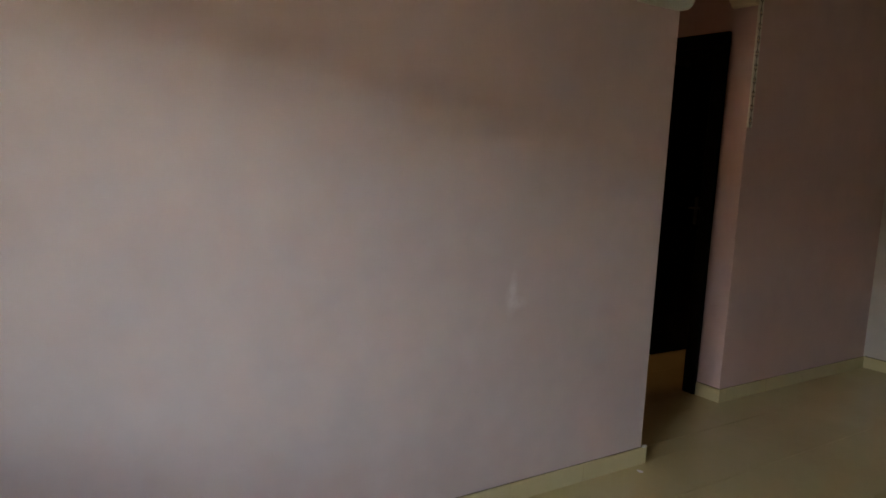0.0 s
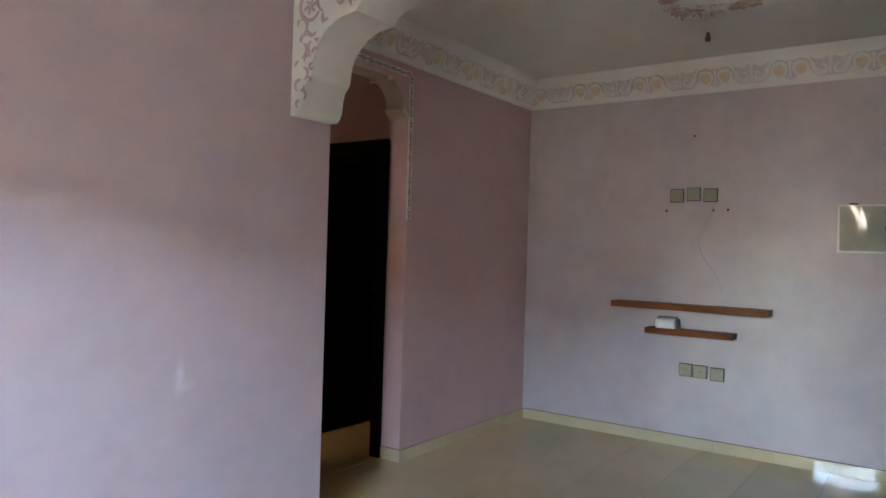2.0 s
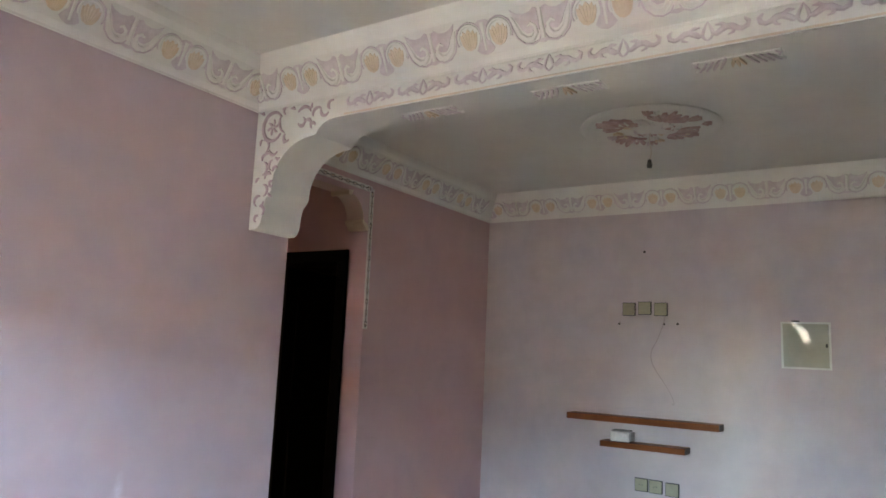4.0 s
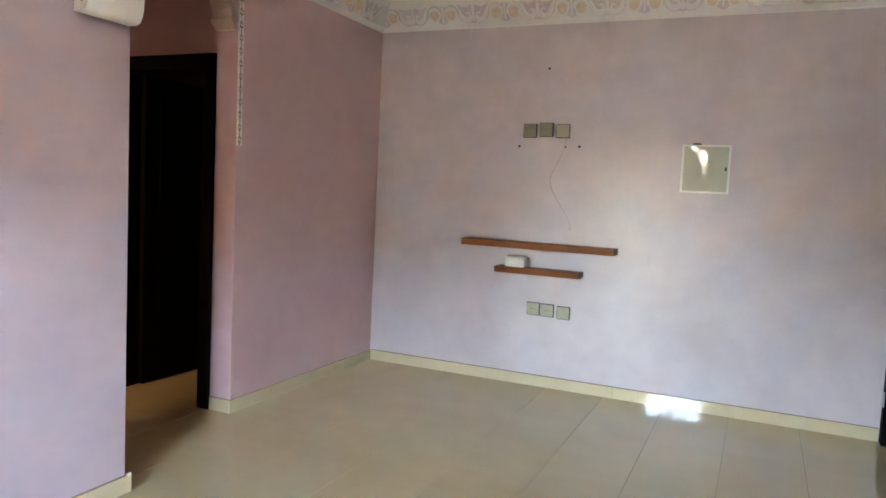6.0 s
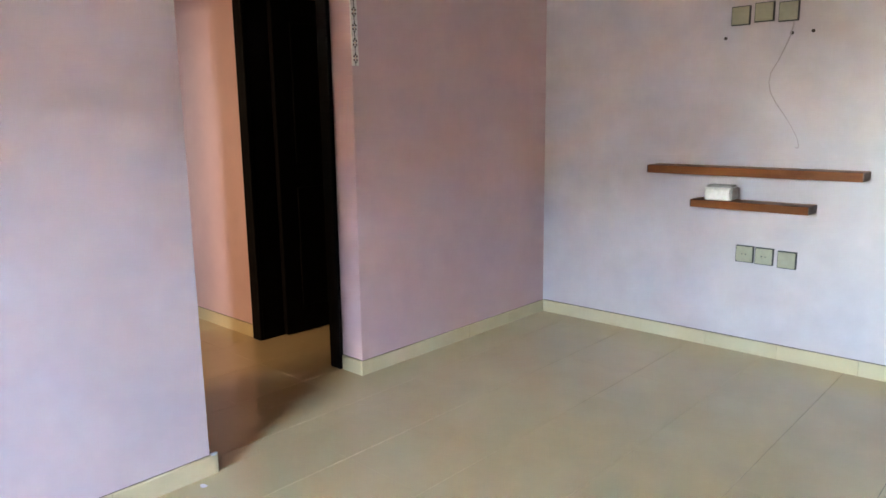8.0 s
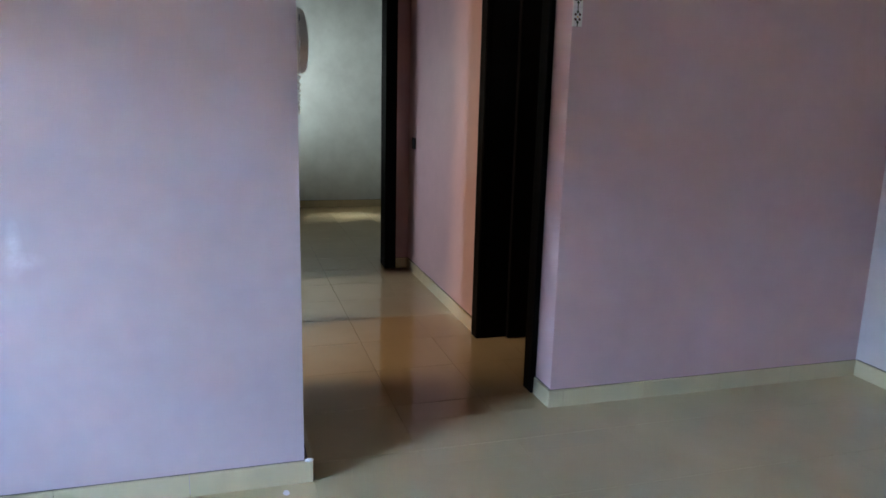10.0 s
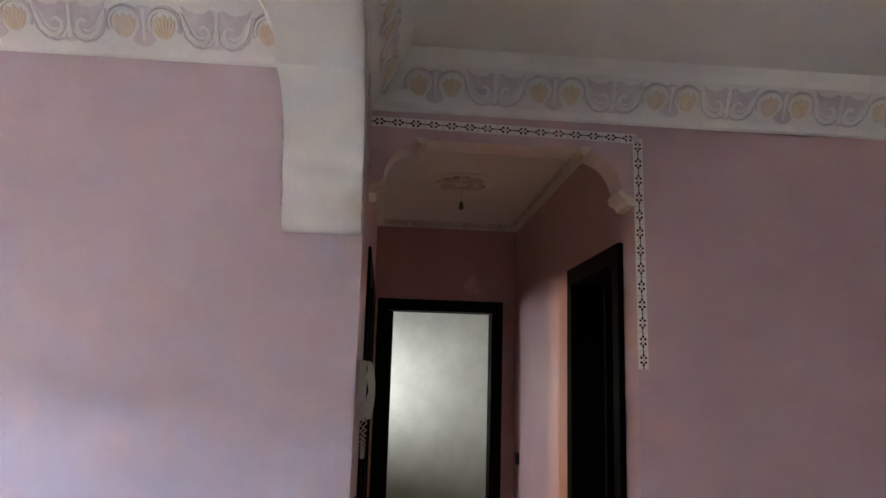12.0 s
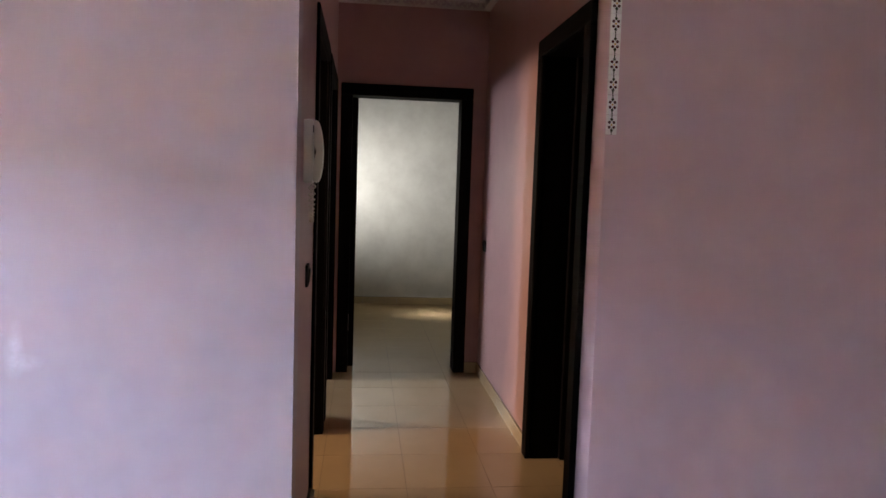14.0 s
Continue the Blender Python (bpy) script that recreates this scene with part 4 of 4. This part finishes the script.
def wall_switch(at, turn, label):
    ob = thing("light_switch", label, "switch", m=Matrix.Translation(at) @ Matrix.Rotation(radians(turn), 4, "Z"))
    part("plate", bm_rounded((0.0, -0.041, -0.041), (0.010, 0.041, 0.041), 0.003, 2), BLACK, ob)
    rock = bm_rounded((0.0101, -0.022, -0.026), (0.016, 0.022, 0.026), 0.002, 1)
    part("rocker", rock, SOCKET_DARK, ob, m=Matrix.Rotation(radians(4), 4, "Y"))
    return ob


wall_switch((HALL_L, 0.45, 1.04), 0, "dark square light switch near the kitchen door")
wall_switch((HALL_R, 2.86, 0.976), 180, "dark square light switch at the end of the corridor")

# plaster repair on the salon wall
def blot(name, label, m, size, seed, material, stretch=(1, 1)):
    rng = random.Random(seed)
    ring = [(size * (0.55 + 0.45 * rng.random()) * math.cos(2 * math.pi * i / 18) * stretch[0], size * (0.55 + 0.45 * rng.random()) * math.sin(2 * math.pi * i / 18) * stretch[1]) for i in range(18)]
    ob = tagged(part(name, bm_prism(ring, 0.0012), material, m=m), label, "stain")
    return ob


FILLER = mat("white_filler", (0.66, 0.565, 0.58), 0.8, scale=30)
SMEAR = PINK.copy()
SMEAR.name = "filler_wiped_plaster"
st = SMEAR.node_tree
where = st.nodes.new("ShaderNodeTexCoord").outputs["Object"]
grain = st.nodes.new("ShaderNodeTexNoise")
grain.inputs["Scale"].default_value = 45.0
st.links.new(where, grain.inputs["Vector"])
cover = None
for cx, cz, rx, rz in ((-0.855, 0.832, 0.036, 0.08), (-0.825, 0.815, 0.062, 0.032), (-0.850, 0.885, 0.024, 0.065)):   # three wiped strokes, thick at their middles
    mp = st.nodes.new("ShaderNodeMapping")
    mp.vector_type = "TEXTURE"
    mp.inputs["Location"].default_value = (cx, 0.011, cz)
    mp.inputs["Scale"].default_value = (rx, 1, rz)
    st.links.new(where, mp.inputs["Vector"])
    ball = st.nodes.new("ShaderNodeTexGradient")
    ball.gradient_type = "SPHERICAL"
    st.links.new(mp.outputs["Vector"], ball.inputs["Vector"])
    if cover is None:
        cover = ball.outputs["Fac"]
    else:
        both = st.nodes.new("ShaderNodeMath")
        both.operation = "ADD"
        st.links.new(cover, both.inputs[0])
        st.links.new(ball.outputs["Fac"], both.inputs[1])
        cover = both.outputs[0]
thin = st.nodes.new("ShaderNodeMath")
thin.operation = "MULTIPLY"
thin.use_clamp = True
st.links.new(cover, thin.inputs[0])
st.links.new(grain.outputs["Fac"], thin.inputs[1])
skin = st.nodes["Principled BSDF"].inputs["Base Color"]
wipe = st.nodes.new("ShaderNodeMix")
wipe.data_type = "RGBA"
st.links.new(thin.outputs[0], wipe.inputs["Factor"])
st.links.new(skin.links[0].from_socket, wipe.inputs["A"])
wipe.inputs["B"].default_value = (0.70, 0.63, 0.66, 1)
st.links.new(wipe.outputs["Result"], skin)
smear = bmesh.new()
rim = [smear.verts.new((-0.835 + 0.085 * math.cos(k * math.pi / 14), 0.011, 0.87 + 0.13 * math.sin(k * math.pi / 14))) for k in range(28)]
smear.faces.new(rim)
tagged(part("filler_patch", smear, SMEAR), "smear of white filler on the pink plaster wall", "stain")
blot("paint_drop", "dried white paint drop on the floor tile", Matrix.Translation((-0.102, -0.05, 0.0002)), 0.02, 8, FILLER, (0.8, 1.0))

# ---------------------------------------------------------------- skirting
skirting = structure("baseboard", bm_box((WEST, 0.004, -0.002), (WEST + 0.01, 0.010, 0.0)), GROUT, "glossy cream porcelain skirting tiles with dark top joint", "baseboard")
skirt_shapes = {}


def skirt_run(p, q, depth, joint=0.003, length=0.402):
    """Skirting tiles from p to q along a wall; depth is how far they stand out, to the left of the way."""
    p, q = Vector((*p, 0)), Vector((*q, 0))
    d = q - p
    total = d.length
    d.normalize()
    m = Matrix(((d.x, -d.y, 0, p.x), (d.y, d.x, 0, p.y), (0, 0, 1, 0), (0, 0, 0, 1)))
    at = 0.0
    while at < total - 0.004:
        w = min(length, total - at)
        key = (round(w, 4), round(depth, 4))
        if key not in skirt_shapes:
            bm = bmesh.new()
            prof = [(0.0, 0.0), (depth, 0.0), (depth, 0.0755), (depth - 0.0025, 0.078), (0.0, 0.078)]
            rings = [[bm.verts.new((s, y, z)) for y, z in prof] for s in (0.0009, w - 0.0009)]
            for i in range(5):
                bm.faces.new((rings[0][i], rings[0][(i + 1) % 5], rings[1][(i + 1) % 5], rings[1][i]))
            bm.faces.new(rings[0])
            bm.faces.new(rings[1])
            skirt_shapes[key] = to_mesh("skirting_tile", bm, SKIRT)
        part("skirting_tile", skirt_shapes[key], None, skirting, m=m @ Matrix.Translation((at, 0, 0)) @ Matrix.Rotation(random.uniform(-0.0006, 0.0006), 4, "Y"))
        at += w
    part("top_joint", bm_box((0.001, 0.0005, 0.0785), (total - 0.001, depth * 0.4, 0.0785 + joint)), GROUT, skirting, "dark joint above the tiles", m=m)


skirt_run((HALL_L + 0.028, 0.012), (WEST, 0.012), 0.012, 0.0012)
mortar = bmesh.new()
bmesh.ops.create_icosphere(mortar, subdivisions=3, radius=1.0)
for v in mortar.verts:
    n = 1 + 0.35 * noise.noise(v.co * 2.3)
    v.co = Vector((v.co.x * 0.014 * n - 0.019, v.co.y * 0.006 * n + 0.004, v.co.z * 0.007 * n + 0.081))
part("mortar_lump", mortar, WHITE, skirting, "broken white mortar at the wall corner", smooth=True)
skirt_run((HALL_L, 0.78), (HALL_L, 0.013), 0.030)
skirt_run((EAST, 0.372), (HALL_R - 0.012, 0.372), 0.010, 0.0008)
skirt_run((HALL_R, 0.373), (HALL_R, 0.524), 0.012)
skirt_run((HALL_R, 1.346), (HALL_R, HALL_END - 0.012), 0.012)
skirt_run((HALL_R, HALL_END), (0.956, HALL_END), 0.012)
skirt_run((EAST, SOUTH + 0.032), (EAST, 0.362), 0.010, 0.0055)
skirt_run((WEST, 0.0), (WEST, SOUTH), 0.012)
skirt_run((WEST, SOUTH), (1.69, SOUTH), 0.012)
skirt_run((2.2, 6.18), (-1.61, 6.18), 0.012)

# ---------------------------------------------------------------- floor tiles
PX, PY, Y0 = 0.398, 0.413, -0.70
tile_shapes = {}


def tile_bm(x0, y0, x1, y1, bm=None, e=0.0004):
    bm = bm or bmesh.new()
    c = 0.0006
    low = [bm.verts.new((x, y, -0.003)) for x, y in ((x0, y0), (x1, y0), (x1, y1), (x0, y1))]
    mid = [bm.verts.new((x, y, -c * 0.8)) for x, y in ((x0, y0), (x1, y0), (x1, y1), (x0, y1))]
    up = [bm.verts.new((x, y, 0)) for x, y in ((x0 + e, y0 + c), (x1 - e, y0 + c), (x1 - e, y1 - c), (x0 + e, y1 - c))]
    for a, b in ((low, mid), (mid, up)):
        for i in range(4):
            bm.faces.new((a[i], a[(i + 1) % 4], b[(i + 1) % 4], b[i]))
    bm.faces.new(up)
    return bm


def floor_tiles(x0, x1, y0, y1, joined=None, gap=0.0006):
    """Tiles of one grid, cut at the walls of the rectangle."""
    for i in range(math.floor(x0 / PX), math.ceil(x1 / PX)):
        for j in range(math.floor((y0 - Y0) / PY), math.ceil((y1 - Y0) / PY)):
            a0, a1 = max(i * PX + gap, x0), min((i + 1) * PX - gap, x1)
            b0, b1 = max(Y0 + j * PY + 0.0012, y0), min(Y0 + (j + 1) * PY - 0.0012, y1)
            if a1 - a0 < 0.01 or b1 - b0 < 0.01:
                continue
            if joined is not None:
                tile_bm(a0, b0, a1, b1, joined)
                continue
            w, h = round(a1 - a0, 4), round(b1 - b0, 4)
            if (w, h) not in tile_shapes:
                tile_shapes[w, h] = to_mesh("tile", tile_bm(-w / 2, -h / 2, w / 2, h / 2, e=gap * 0.6), TILE)
            tilt = Matrix.Rotation(random.uniform(-0.0003, 0.0003), 4, "X") @ Matrix.Rotation(random.uniform(-0.0003, 0.0003), 4, "Y")
            part("tile", tile_shapes[w, h], None, floor, m=Matrix.Translation(((a0 + a1) / 2, (b0 + b1) / 2, 0)) @ tilt)


floor_tiles(WEST, EAST, SOUTH, 0.012, gap=0.00012)      # butted joints one way
floor_tiles(HALL_L + 0.03, EAST, 0.012, 0.372, gap=0.00012)
floor_tiles(HALL_L, HALL_R, 0.372, HALL_END)
far = bmesh.new()
floor_tiles(-1.61, 2.2, HALL_END, 6.18, far)
floor_tiles(-2.65, HALL_L, 0.16, HALL_END, far)
floor_tiles(HALL_R, 3.1, 0.52, 2.4, far)
tagged(part("tiles", far, TILE, floor), kind="stuff")
